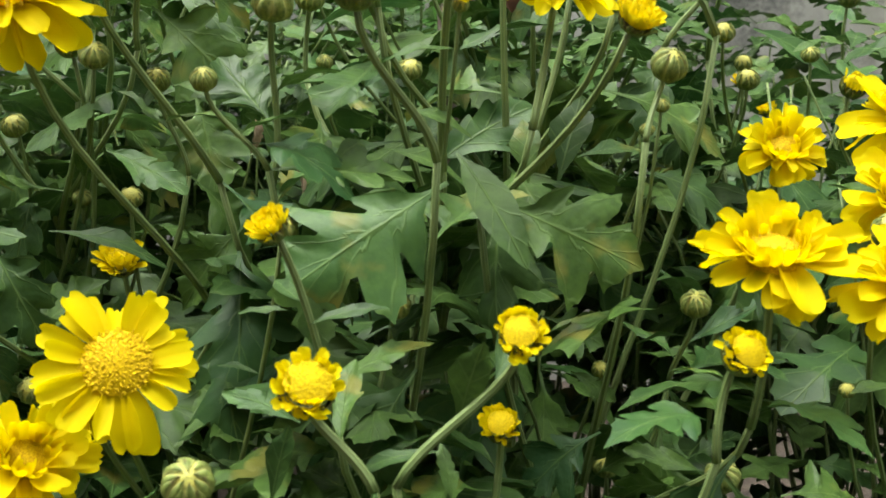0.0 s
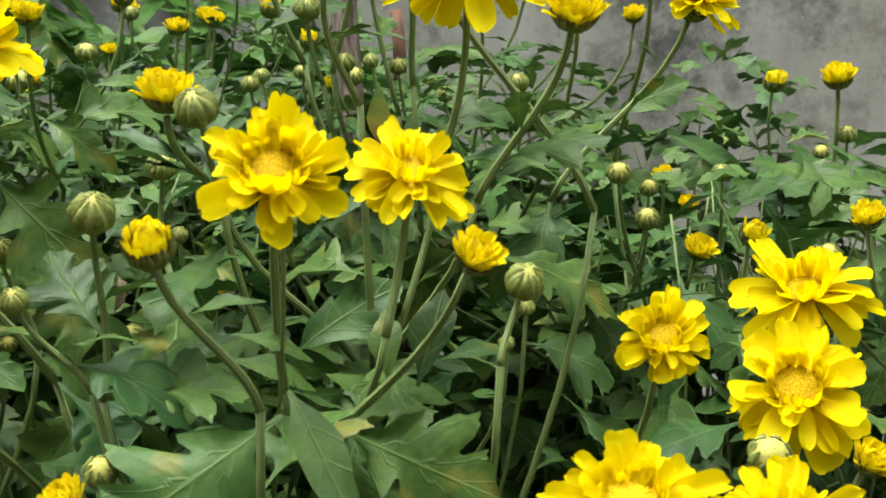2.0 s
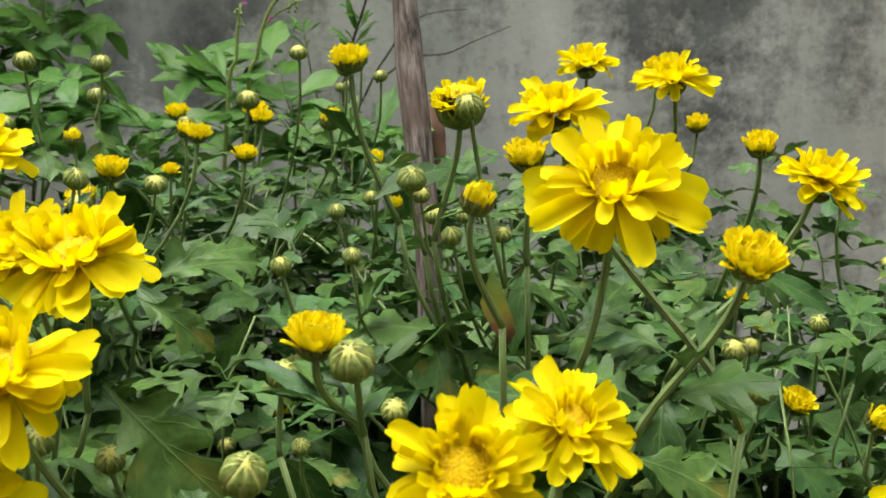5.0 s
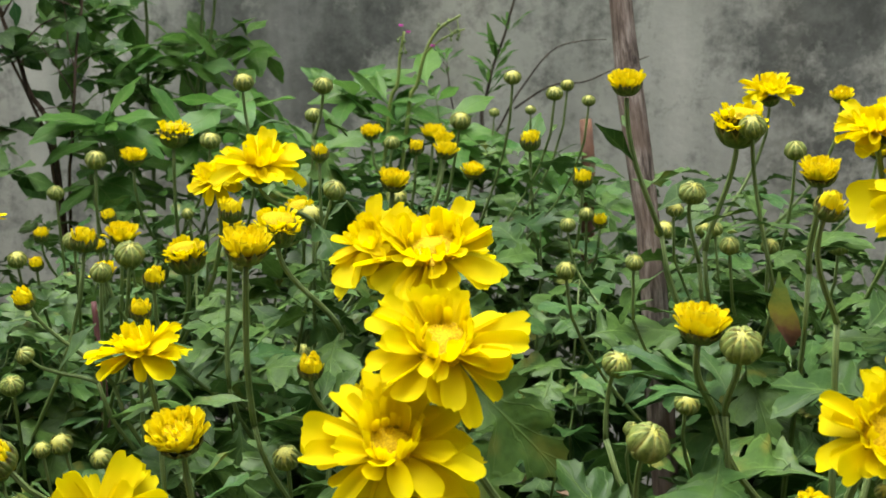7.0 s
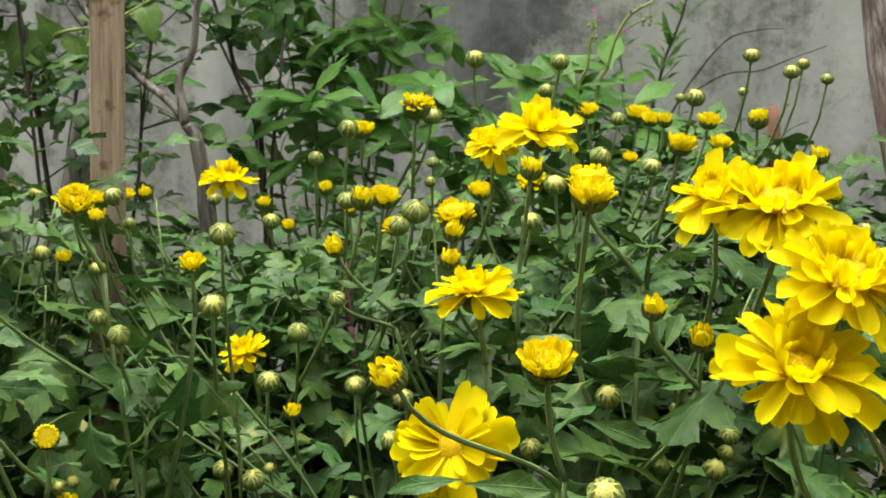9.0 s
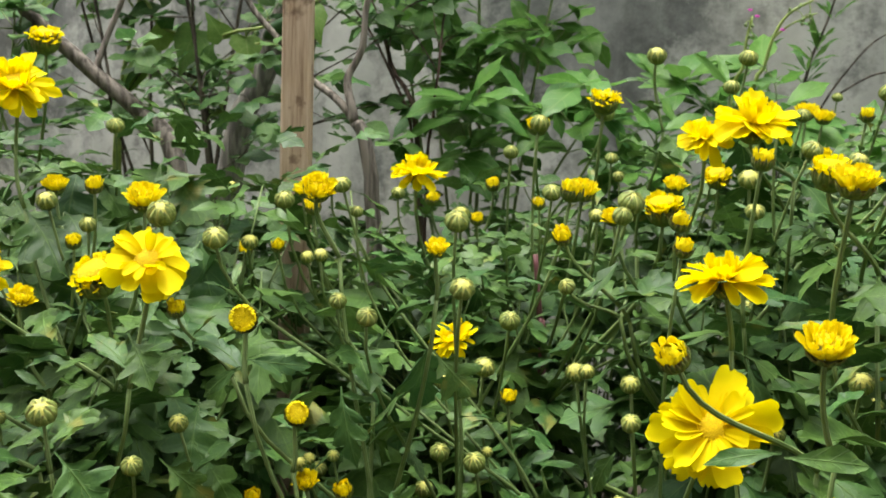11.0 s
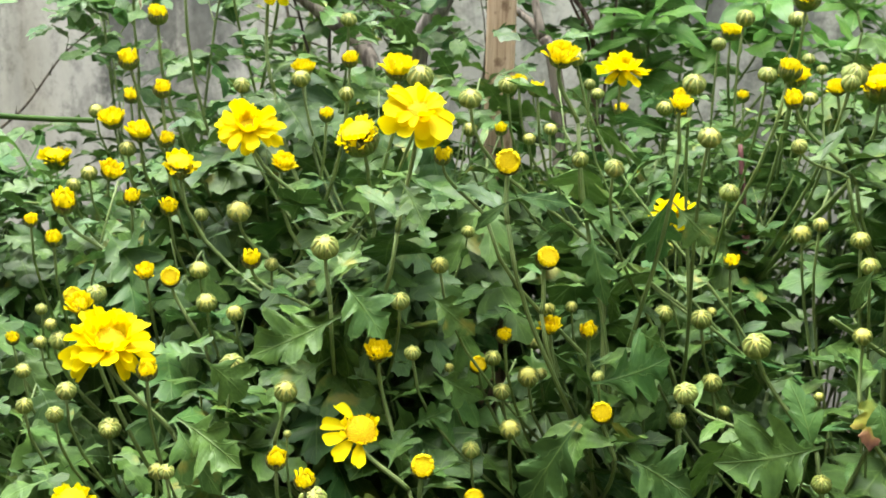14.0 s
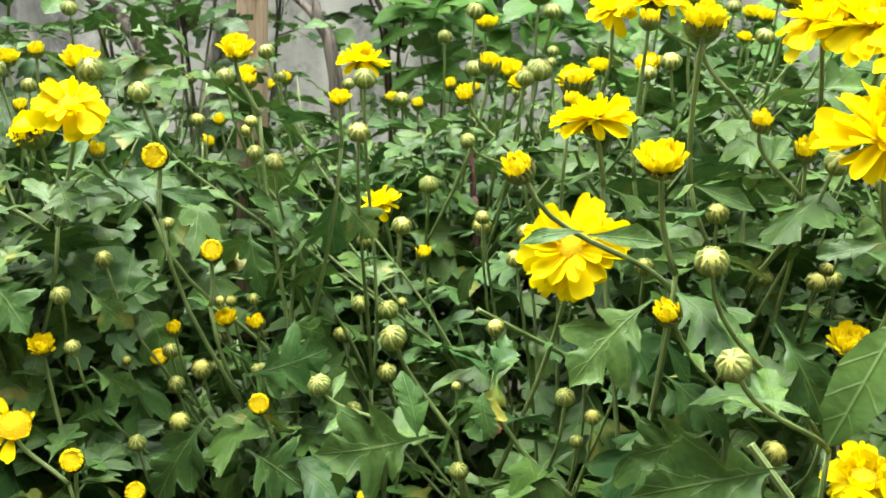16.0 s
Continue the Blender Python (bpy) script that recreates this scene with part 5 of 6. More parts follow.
leaf_on("lobed", -0.689, 0.193, 0.367, -0.666, 0.203, 0.349, (0.73, -0.67, 0.13), 1.2)
leaf_on("narrow", -0.627, 0.246, 0.442, -0.636, 0.238, 0.435, (0.53, -0.64, 0.55), 1.2)
leaf_on("lobed", -0.620, 0.277, 0.462, -0.593, 0.266, 0.441, (0.57, -0.75, 0.34), 1.1)
leaf_on("narrow", -0.639, 0.238, 0.441, -0.651, 0.232, 0.450, (0.55, -0.63, 0.56), 1.3)
leaf_on("lobed", -0.613, 0.278, 0.320, -0.593, 0.293, 0.333, (0.59, -0.78, 0.21), 1.2)
leaf_on("lobed", -0.378, 0.342, 0.367, -0.373, 0.32, 0.344, (0.3, -0.9, 0.3), 0.9, True)
leaf_on("narrow", -0.08, 0.472, 0.535, -0.077, 0.46, 0.504, (0.1, -0.9, 0.4), 1.5, True)

# two cut stems whose flowers were picked
for line in (((-0.25, 0.62, 0.0), (-0.31, 0.56, 0.28), (-0.370, 0.449, 0.349), (-0.405, 0.373, 0.393)), ((-0.15, 0.29, 0.0), (-0.165, 0.24, 0.3), (-0.208, 0.200, 0.388), (-0.222, 0.200, 0.404))):
    low, knee, high, tip = (Vector(p) for p in line)
    stem(nearest(low), [low, low.lerp(knee, 0.5), knee, knee.lerp(high, 0.55), high, high.lerp(tip, 0.5), tip.lerp(high, 0.03), tip], 0.0015, 0.0016)
    shown.append((tip, 0.03))
    shown.append((high, 0.03))

# the other leaves keep out of the camera's view of these too
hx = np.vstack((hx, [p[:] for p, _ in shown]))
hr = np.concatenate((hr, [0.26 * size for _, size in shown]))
CAMERA_SIDE = np.array((-0.12, -0.1, 0.55)) - hx
CAMERA_SIDE /= np.linalg.norm(CAMERA_SIDE, axis=1)[:, None]

# heads that stand close together share a node, where their stems part
groups = []
for h in sorted(heads, key=lambda h: -h[1].z):
    own = nearest(h[4] if h[4] else h[1])
    if h[4]:
        groups.append({"foot": own, "heads": [h], "mid": h[1].copy(), "node": h[4]})
        continue
    for g in groups:
        c = g["mid"]
        if not g["node"] and g["foot"] == own and len(g["heads"]) < 5 and (Vector((c.x - h[1].x, c.y - h[1].y))).length < 0.075 and abs(c.z - h[1].z) < 0.09:
            g["heads"].append(h)
            g["mid"] = sum((k[1] for k in g["heads"]), Vector()) / len(g["heads"])
            break
    else:
        groups.append({"foot": own, "heads": [h], "mid": h[1].copy(), "node": None})

for g in groups:
    k = g["foot"]
    foot = feet[k]
    low = min(h[1].z for h in g["heads"])
    span = 0.075 + 0.016 * len(g["heads"]) + rnd.uniform(0, 0.035)
    node = g["node"]
    if not node:
        slant = rnd.uniform(0, 6.28)
        lean = rnd.uniform(0.3, 0.9) * span
        node = Vector((g["mid"].x + (foot.x - g["mid"].x) * 0.4 + lean * math.cos(slant), g["mid"].y + (foot.y - g["mid"].y) * 0.4 + abs(lean * math.sin(slant)), max(0.1, low - span)))
    g["at"] = node

# a few main stems rise from each foot and fork into the branches that carry the flowers
for k, foot in enumerate(feet):
    left = [g for g in groups if g["foot"] == k]
    while left:
        first = max(left, key=lambda g: g["at"].z)
        near = sorted(left, key=lambda g: (g["at"] - first["at"]).length)[:4]
        near = [g for g in near if (g["at"] - first["at"]).length < 0.16]
        for g in near:
            left.remove(g)
        mid = sum((g["at"] for g in near), Vector()) / len(near)
        fork = Vector((mid.x + (foot.x - mid.x) * 0.35, mid.y + 0.02 + (foot.y - mid.y) * 0.35, max(0.06, min(g["at"].z for g in near) - rnd.uniform(0.05, 0.11))))
        base = foot + Vector((jig(0.03), jig(0.03), 0))
        stem(k, bend(base, base + Vector((jig(0.03), jig(0.03), fork.z * 0.4)), fork - Vector((jig(0.03), jig(0.03), fork.z * 0.35)), fork, 7), 0.0023, 0.0018)
        for g in near:
            g["fork"] = fork

for g in groups:
    k, node, fork = g["foot"], g["at"], g["fork"]
    foot = feet[k]
    low = min(h[1].z for h in g["heads"])
    d = (node - fork).length
    main = bend(fork, fork + Vector((jig(0.01), jig(0.01), 0.35 * d)), node - Vector((0, 0, 0.25 * d)) - (node - fork) * 0.15, node, 8)
    stem(k, main, 0.0015, 0.0012)
    turn = rnd.uniform(0, 6.28)
    for i in (2, 4, 5, 6, 7, 8):
        turn += 2.4 + jig(0.4)
        leaf(k, main[i], turn, rnd.uniform(0.04, 0.06), LOBED, rnd.uniform(-0.7, 0.35))
    for kind, place, wide, axis, own in g["heads"]:
        end = make_head(kind, place - foot, wide, axis, plants[k]) + foot
        start = node if end.z - node.z > 0.02 or own else node - Vector((0, 0, 0.05))
        d = (end - start).length
        thick = min(0.00135, 0.0005 + 0.044 * wide)
        pts = bend(start, start + (Vector((jig(0.25), jig(0.25), 0.15)) + (end - start).normalized() * 0.8) * d * 0.35, end - axis * d * 0.28 - Vector((0, 0, 0.1 * d)), end, 9)
        stem(k, pts, thick * 1.12, thick * 0.92)
        t = rnd.randint(1, 3)
        while t < 9 and wide > 0.008:
            turn += 2.4 + jig(0.5)
            far = t / 9
            leaf(k, pts[9 - t], turn, (0.012 + 0.034 * far) * rnd.uniform(0.8, 1.25), NARROW if far < 0.4 else TOOTHED + NARROW if far < 0.65 else LOBED + TOOTHED, rnd.uniform(0.1, 0.8))
            t += rnd.choice((1, 2, 2))

# leafy side shoots that fill the bed below the flowers


def roof(x, y):
    """The height of the flowers round a spot."""
    near = sorted(((h[1].x - x) ** 2 + (h[1].y - y) ** 2, h[1].z) for h in heads)[:4]
    if near[0][0] > 0.17 ** 2:
        return None
    zs = [z for _, z in near]
    if -0.88 < x < -0.64 and 0.46 < y < 0.62:
        # growth raised in front of the stake to hide its lower part from the camera
        return 0.59
    return 0.3 * min(zs) + 0.7 * sum(zs) / len(zs)


THIN = (-1.0, 0.0, 1.0)
FILL = [leaf_shape("lobed", b, f, 60 + i, THIN, w) for i, (b, f, w) in enumerate(((-0.35, 0.15, 1.0), (-0.15, 0.35, 1.1), (-0.55, 0.1, 0.9), (-0.25, -0.1, 1.1), (-0.1, 0.45, 1.0), (-0.7, 0.3, 1.0), (-0.45, 0.45, 0.85)))] + [leaf_shape("toothed", -0.3, 0.25, 70, THIN, 1.2)]
for i in range(37):
    for j in range(21):
        x, y = -1.22 + 0.039 * i + jig(0.018), 0.18 + 0.039 * j + jig(0.018)
        top = roof(x, y)
        if top is None:
            continue
        if y < 0.46 and x > -0.62 and rnd.random() < (0.5 if x > -0.47 else 0.15):
            continue
        if x > 0 and y > 0.5:
            top += 0.04
        k = nearest(Vector((x, y, 0)))
        foot = feet[k]
        tip = Vector((x, y, max(0.12, min(0.6, top) - 0.02 - 0.09 * rnd.random() ** 1.3 - (0.09 if y < 0.46 and -0.62 < x < -0.46 else 0.1 if y < 0.5 and x > -0.46 else 0.0))))
        if abs(x + 0.136 - 0.06 * (0.61 - y)) < 0.035 and 0.3 < y < 0.6:
            # shoots lowered along the camera's sight line to keep the pole in view
            tip.z -= 0.1
        if abs(x + 0.4 + 0.3 * (y - 0.38)) < 0.05 and 0.5 < y < 0.8:
            # shoots capped below the camera's sight line to the pale blocks
            tip.z = min(tip.z, 0.33 - 0.37 * (y - 0.38))
        base = Vector((x + (foot.x - x) * 0.6, y + (foot.y - y) * 0.6, 0))
        pts = bend(base, base + Vector((jig(0.08), jig(0.08), tip.z * 0.35)), tip - Vector((jig(0.11), jig(0.11), tip.z * 0.25)), tip, 12)
        foliage[k].add(tube([p - foot for p in pts[:12]], [0.0016 - 0.00008 * q for q in range(12)], 5), Matrix.Identity(4), 1)
        turn = rnd.uniform(0, 6.28)
        for q in (12, 12, 12, 11, 11, 10, 10, 9, 9, 8, 7, 6) + ((10, 9, 8, 7, 5) if y < 0.5 else ()):
            turn += 2.4 + jig(0.4)
            size = rnd.uniform(0.04, 0.068) * (0.62 if q == 12 else 0.85 if q == 11 else 1.0)
            lift = rnd.uniform(-0.7, 0.35) + (0.5 if q == 12 else 0.1)
            if y < 0.52 and q < 12 and rnd.random() < 0.62:
                # along the edge of the bed the leaves hang out towards the camera's spot
                turn = math.atan2(-0.15 - y, -0.16 - x) + jig(1.0)
                size *= 1.15
                lift = rnd.uniform(-0.95, -0.1)
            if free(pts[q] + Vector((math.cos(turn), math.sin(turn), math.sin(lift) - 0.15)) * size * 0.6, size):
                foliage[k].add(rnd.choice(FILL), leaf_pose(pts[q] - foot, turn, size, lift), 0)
for k, s in enumerate(foliage):
    if s.f:
        tagged(part("foliage", s.mesh("foliage", LEAF_MASS, STEM), plants[k]), kind="stuff")

# ---- the stake and the pole ----
stake = thing("wooden_stake", (-0.751, 0.628, 0), "square sawn brown wooden stake standing in the flower bed", "stake")
s = Shape()
rows = []
for i in range(13):
    z = -0.08 + 1.06 * i / 12
    lean = Vector((0.006 * (z - 0.5), 0.02 * (z - 0.55), z))
    wob = [noise.noise(Vector((z * 7, c, 0.3))) * 0.0012 for c in range(8)]
    hw, hd, ch = 0.0118, 0.009, 0.0016
    ring = ((-hw + ch, -hd), (hw - ch, -hd), (hw, -hd + ch), (hw, hd - ch), (hw - ch, hd), (-hw + ch, hd), (-hw, hd - ch), (-hw, -hd + ch))
    rows.append([lean + Vector((a + wob[c], b + wob[c] * 0.5, 0)) for c, (a, b) in enumerate(ring)])
rows = [[rows[0][0] * 0.5 + rows[0][4] * 0.5] * 8] + rows + [[rows[-1][0] * 0.5 + rows[-1][4] * 0.5] * 8]
part("shaft", s.grid(rows, closed=True).mesh("shaft", SAWN, smooth=False), stake, Matrix.Rotation(radians(20), 4, "Z"))

pole = thing("weathered_pole", (-0.066, 0.461, 0), "rough grey weathered branch used as a plant support pole", "pole")
pts = [Vector((-0.176, 0.374, 1.0)) * (1.0 * q - 0.05) + Vector((noise.noise(Vector((q * 6, 0, 2))) * 0.007, noise.noise(Vector((q * 6, 4, 2))) * 0.006, 0)) for q in [k / 24 for k in range(25)]]
part("branch", tube(pts, [0.0088 - 0.001 * k / 24 + 0.0008 * math.sin(k * 1.7) for k in range(25)], 12).mesh("branch", GREY_BARK), pole)

# ---- shrubs and weeds between the bed and the wall ----
OVAL_SHAPES = [leaf_shape("oval", b, f, 85 + i, (-1.0, 0.0, 1.0)) for i, (b, f) in enumerate(((-0.25, 0.2), (-0.1, 0.3), (-0.4, 0.1)))]
OVAL = [leaf_shape("oval", b, f, 80 + i).mesh("oval_leaf", SHRUB) for i, (b, f) in enumerate(((-0.25, 0.2), (-0.1, 0.3), (-0.4, 0.1)))]
LANCE = [leaf_shape("narrow", b, f, 90 + i).mesh("lance_leaf", WEED) for i, (b, f) in enumerate(((-0.25, 0.25), (-0.05, 0.3), (-0.45, 0.2)))]


def along(points, n, wild=0.004):
    """A smooth, slightly crooked line through some points."""
    ps = [Vector(p) for p in points]
    out = []
    for i in range(n + 1):
        f = i / n * (len(ps) - 1)
        k = min(int(f), len(ps) - 2)
        a, b, c, d = ps[max(k - 1, 0)], ps[k], ps[k + 1], ps[min(k + 2, len(ps) - 1)]
        t = f - k
        p = 0.5 * (2 * b + (c - a) * t + (2 * a - 5 * b + 4 * c - d) * t * t + (3 * b - a - 3 * c + d) * t ** 3)
        out.append(p + Vector((noise.noise(p * 22), noise.noise(p * 22 + Vector((7, 3, 1))), 0)) * wild * min(1, 4 * i / n))
    return out


def bunch(ob, at_, way, meshes, count, size, wide, droop, mass=None):
    """Leaves spread round a shoot's end or joint, each a part, or joined into one mass."""
    turn = rnd.uniform(0, 6.28)
    for q in range(count):
        turn += 2.4 + jig(0.5)
        d = Vector((math.cos(turn), math.sin(turn), rnd.uniform(-droop, 0.7))) + way * rnd.uniform(0.2, 0.8)
        d.normalize()
        face = Vector((jig(0.5), -0.45 + jig(0.5), 1.0))
        face = (face - d * face.dot(d)).normalized()
        m = Matrix((d, face.cross(d), face)).transposed().to_4x4()
        sz = size * rnd.uniform(0.5, 1.15)
        m = Matrix.Translation(at_) @ m @ Matrix.Diagonal((sz, sz * wide * rnd.uniform(0.85, 1.15), sz, 1))
        if mass is None:
            part("leaf", rnd.choice(meshes), ob, m)
        else:
            mass.add(rnd.choice(OVAL_SHAPES), m)


def shrub(name, foot, label, category, limbs, meshes, size, bark_, reach=0.14, wide=1.0, droop=0.3, joint=2, rise=0.1, joined=False):
    """A shrub of crooked limbs; a limb is (points above the foot, thickness, twigs, share that is bare)."""
    foot = Vector(foot)
    ob = thing(name, foot, label, category)
    mass = Shape() if joined else None
    for points, thick, twigs, bare in limbs:
        line = along([(jig(0.015), jig(0.015), -0.02)] + [Vector(p) - foot for p in points], 18)
        part("limb", tube(line, [thick * (1 - 0.6 * i / 18) for i in range(19)], 8).mesh("limb", bark_), ob)
        bunch(ob, line[-1], (line[-1] - line[-3]).normalized(), meshes, 5, size, wide, droop, mass)
        for q in range(twigs):
            i = rnd.randint(max(3, int(18 * bare)), 17)
            a = rnd.uniform(0, 6.28)
            far = reach * rnd.uniform(0.4, 1.15)
            end = line[i] + Vector((math.cos(a) * far, math.sin(a) * far * 0.8, rise * rnd.uniform(-0.4, 1.3)))
            mid = line[i].lerp(end, 0.5) + Vector((jig(0.02), jig(0.02), rnd.uniform(0.0, 0.035)))
            tw = along((line[i], mid, end), 8, 0.006)
            part("twig", tube(tw, [thick * 0.34 * (1 - 0.08 * j) for j in range(9)], 6).mesh("twig", bark_), ob)
            for k in (3, 5, 7):
                bunch(ob, tw[k], (tw[k] - tw[k - 1]).normalized(), meshes, joint, size, wide, droop, mass)
            bunch(ob, tw[8], (tw[8] - tw[7]).normalized(), meshes, joint + 1, size, wide, droop, mass)
    if joined:
        tagged(part("foliage", mass.mesh("foliage", SHRUB_MASS), ob), kind="stuff")
    return ob


shrub("garden_shrub", (-0.82, 1.17, 0), "tall green shrub with long smooth pointed leaves", "shrub",
      ((((-0.83, 1.18, 0.5), (-0.85, 1.2, 0.9)), 0.0036, 9, 0.45), (((-0.76, 1.16, 0.5), (-0.7, 1.14, 0.82)), 0.003, 8, 0.5), (((-0.88, 1.14, 0.45), (-0.94, 1.1, 0.82)), 0.003, 8, 0.5), (((-0.8, 1.22, 0.5), (-0.77, 1.26, 0.95)), 0.0034, 7, 0.5), (((-0.73, 1.1, 0.4), (-0.64, 1.05, 0.56)), 0.003, 5, 0.6), (((-0.78, 1.05, 0.4), (-0.75, 0.98, 0.56)), 0.003, 5, 0.6), (((-0.9, 1.22, 0.5), (-0.99, 1.28, 0.86)), 0.003, 7, 0.5)),
      LANCE, 0.068, STEM, 0.09, 1.45, 0.5, 2, 0.05)
shrub("brown_stemmed_shrub", (-0.79, 0.965, 0), "thin reddish brown shrub with sparse small leaves", "shrub",
      ((((-0.806, 0.961, 0.509), (-0.845, 0.964, 0.626), (-0.873, 0.965, 0.706), (-0.9, 0.97, 0.85)), 0.0036, 10, 0.62), (((-0.806, 0.961, 0.45), (-0.85, 0.97, 0.62), (-0.98, 1.0, 0.76)), 0.0026, 9, 0.6), (((-0.8, 0.965, 0.45), (-0.78, 0.96, 0.64), (-0.77, 0.98, 0.8)), 0.0024, 7, 0.65)),
      OVAL, 0.032, RED_BARK, 0.12, 1.35, 0.4, 3, 0.08, True)
shrub("small_leaved_shrub", (-0.95, 0.86, 0), "dark-stemmed shrub with small oval green leaves", "shrub",
      ((((-1.0, 0.84, 0.5), (-1.06, 0.82, 0.88)), 0.004, 11, 0.5), (((-0.92, 0.88, 0.45), (-0.88, 0.9, 0.85)), 0.003, 9, 0.5), (((-0.97, 0.8, 0.45), (-0.99, 0.78, 0.78)), 0.003, 9, 0.5), (((-1.1, 0.84, 0.45), (-1.2, 0.8, 0.82)), 0.003, 10, 0.5)),
      OVAL, 0.036, SHRUB_BARK, 0.14, 1.4, 0.4, 3, 0.09, True)
shrub("small_leaved_shrub", (-1.2, 0.66, 0), "thin shrub with round light green leaves", "shrub",
      ((((-1.17, 0.6, 0.4), (-1.14, 0.56, 0.72)), 0.0025, 9, 0.5), (((-1.22, 0.62, 0.4), (-1.24, 0.6, 0.7)), 0.0025, 9, 0.5), (((-1.14, 0.65, 0.4), (-1.08, 0.64, 0.66)), 0.0025, 8, 0.55), (((-1.3, 0.7, 0.35), (-1.36, 0.72, 0.66)), 0.0025, 8, 0.5)),
      OVAL, 0.034, STEM, 0.13, 1.45, 0.4, 3, 0.07, True)
shrub("small_leaved_shrub", (-1.24, 1.05, 0), "shrub of thin tangled stems with small dark leaves", "shrub",
      ((((-1.24, 1.02, 0.5), (-1.22, 1.0, 0.95)), 0.004, 10, 0.45), (((-1.32, 1.05, 0.5), (-1.42, 1.05, 0.9)), 0.004, 10, 0.45), (((-1.18, 1.08, 0.5), (-1.1, 1.1, 0.95)), 0.004, 10, 0.5)),
      OVAL, 0.037, SHRUB_BARK, 0.15, 1.35, 0.4, 3, 0.09, True)
shrub("leafy_weed", (-0.49, 1.2, 0), "bright green weed with broad leaves beside the wall", "weed",
      ((((-0.52, 1.22, 0.35), (-0.53, 1.23, 0.57)), 0.0025, 4, 0.75), (((-0.45, 1.18, 0.35), (-0.44, 1.17, 0.58)), 0.0025, 4, 0.75), (((-0.55, 1.12, 0.35), (-0.57, 1.1, 0.55)), 0.0025, 4, 0.75), (((-0.4, 1.2, 0.3), (-0.37, 1.2, 0.53)), 0.0025, 4, 0.7), (((-0.33, 1.16, 0.3), (-0.3, 1.15, 0.5)), 0.0025, 4, 0.7)),
      LANCE, 0.075, STEM, 0.05, 1.25, 0.2, 2, 0.06)
spiky = shrub("spiky_weed", (-0.45, 1.38, 0), "tall weed with upright tufts of narrow leaves and dry arching stalks", "weed",
              ((((-0.454, 1.38, 0.53), (-0.45, 1.38, 0.611), (-0.433, 1.38, 0.667), (-0.405, 1.38, 0.76)), 0.0034, 1, 0.8), (((-0.47, 1.37, 0.45), (-0.5, 1.36, 0.66)), 0.002, 2, 0.7)),
              LANCE, 0.04, SHRUB_BARK, 0.04, 0.55, -0.3, 2, 0.06)
for k, (x, z) in enumerate(((-0.449, 0.615), (-0.445, 0.63), (-0.44, 0.645), (-0.434, 0.66), (-0.428, 0.675), (-0.418, 0.7))):
    bunch(spiky, Vector((x + 0.45, 0.0, z)), Vector((0.2, 0, 1.4)), LANCE, 5, 0.045, 0.5, 0.0)
for pts in (((-0.457, 1.38, 0.529), (-0.41, 1.38, 0.612), (-0.364, 1.38, 0.672), (-0.326, 1.38, 0.686), (-0.293, 1.38, 0.688)), ((-0.41, 1.38, 0.6), (-0.361, 1.38, 0.63), (-0.318, 1.38, 0.635), (-0.277, 1.38, 0.652), (-0.236, 1.38, 0.667))):
    part("dry_stalk", tube(along([Vector(p) - spiky.location for p in pts], 18, 0.003), [0.0016 - 0.00005 * i for i in range(19)], 6).mesh("dry_stalk", SHRUB_BARK), spiky)


trunk = thing("leaning_tree_trunk", (-1.17, 1.02, 0), "bare pale grey trunk of a young tree before the wall", "tree trunk")
part("trunk", tube(along(((0, 0, -0.05), (0.03, 0, 0.3), (0.071, -0.004, 0.526), (0.098, -0.004, 0.585), (0.121, -0.004, 0.635), (0.147, -0.004, 0.698), (0.2, -0.004, 0.82), (0.26, 0, 1.0)), 24, 0.006), [0.019 - 0.0003 * i for i in range(25)], 12).mesh("trunk", PALE_BARK), trunk)


def tree(foot, label, limbs):
    """A small bare tree: its trunk first, then its limbs, as points and two thicknesses."""
    foot = Vector(foot)
    ob = thing("dark_tree", foot, label, "tree")
    for name, points, r0, r1 in limbs:
        line = along([Vector(p) - foot for p in points], 16, 0.006)
        part(name, tube(line, [r0 + (r1 - r0) * i / 16 for i in range(17)], 10).mesh(name, TREE_BARK), ob)


tree((-0.92, 0.69, 0), "dark bare leaning limb of a small tree",
     (("trunk", ((-0.92, 0.69, -0.05), (-0.915, 0.69, 0.3), (-0.927, 0.691, 0.509), (-0.974, 0.698, 0.564)), 0.01, 0.0085),
      ("limb", ((-0.972, 0.698, 0.562), (-1.02, 0.68, 0.603), (-1.088, 0.655, 0.665), (-1.17, 0.63, 0.75)), 0.0085, 0.006),
      ("limb", ((-1.02, 0.68, 0.6), (-1.01, 0.7, 0.66), (-0.98, 0.72, 0.74)), 0.0035, 0.002)))
tree((-0.78, 0.81, 0), "dark bare trunk that forks into two thin limbs",
     (("trunk", ((-0.78, 0.81, -0.05), (-0.775, 0.81, 0.35), (-0.784, 0.81, 0.519), (-0.802, 0.809, 0.56)), 0.0095, 0.0065),
      ("limb", ((-0.8, 0.809, 0.557), (-0.83, 0.815, 0.585), (-0.876, 0.822, 0.616), (-0.96, 0.83, 0.7)), 0.0048, 0.003),
      ("limb", ((-0.802, 0.809, 0.56), (-0.811, 0.811, 0.6), (-0.799, 0.822, 0.644), (-0.79, 0.83, 0.76)), 0.0048, 0.0028)))

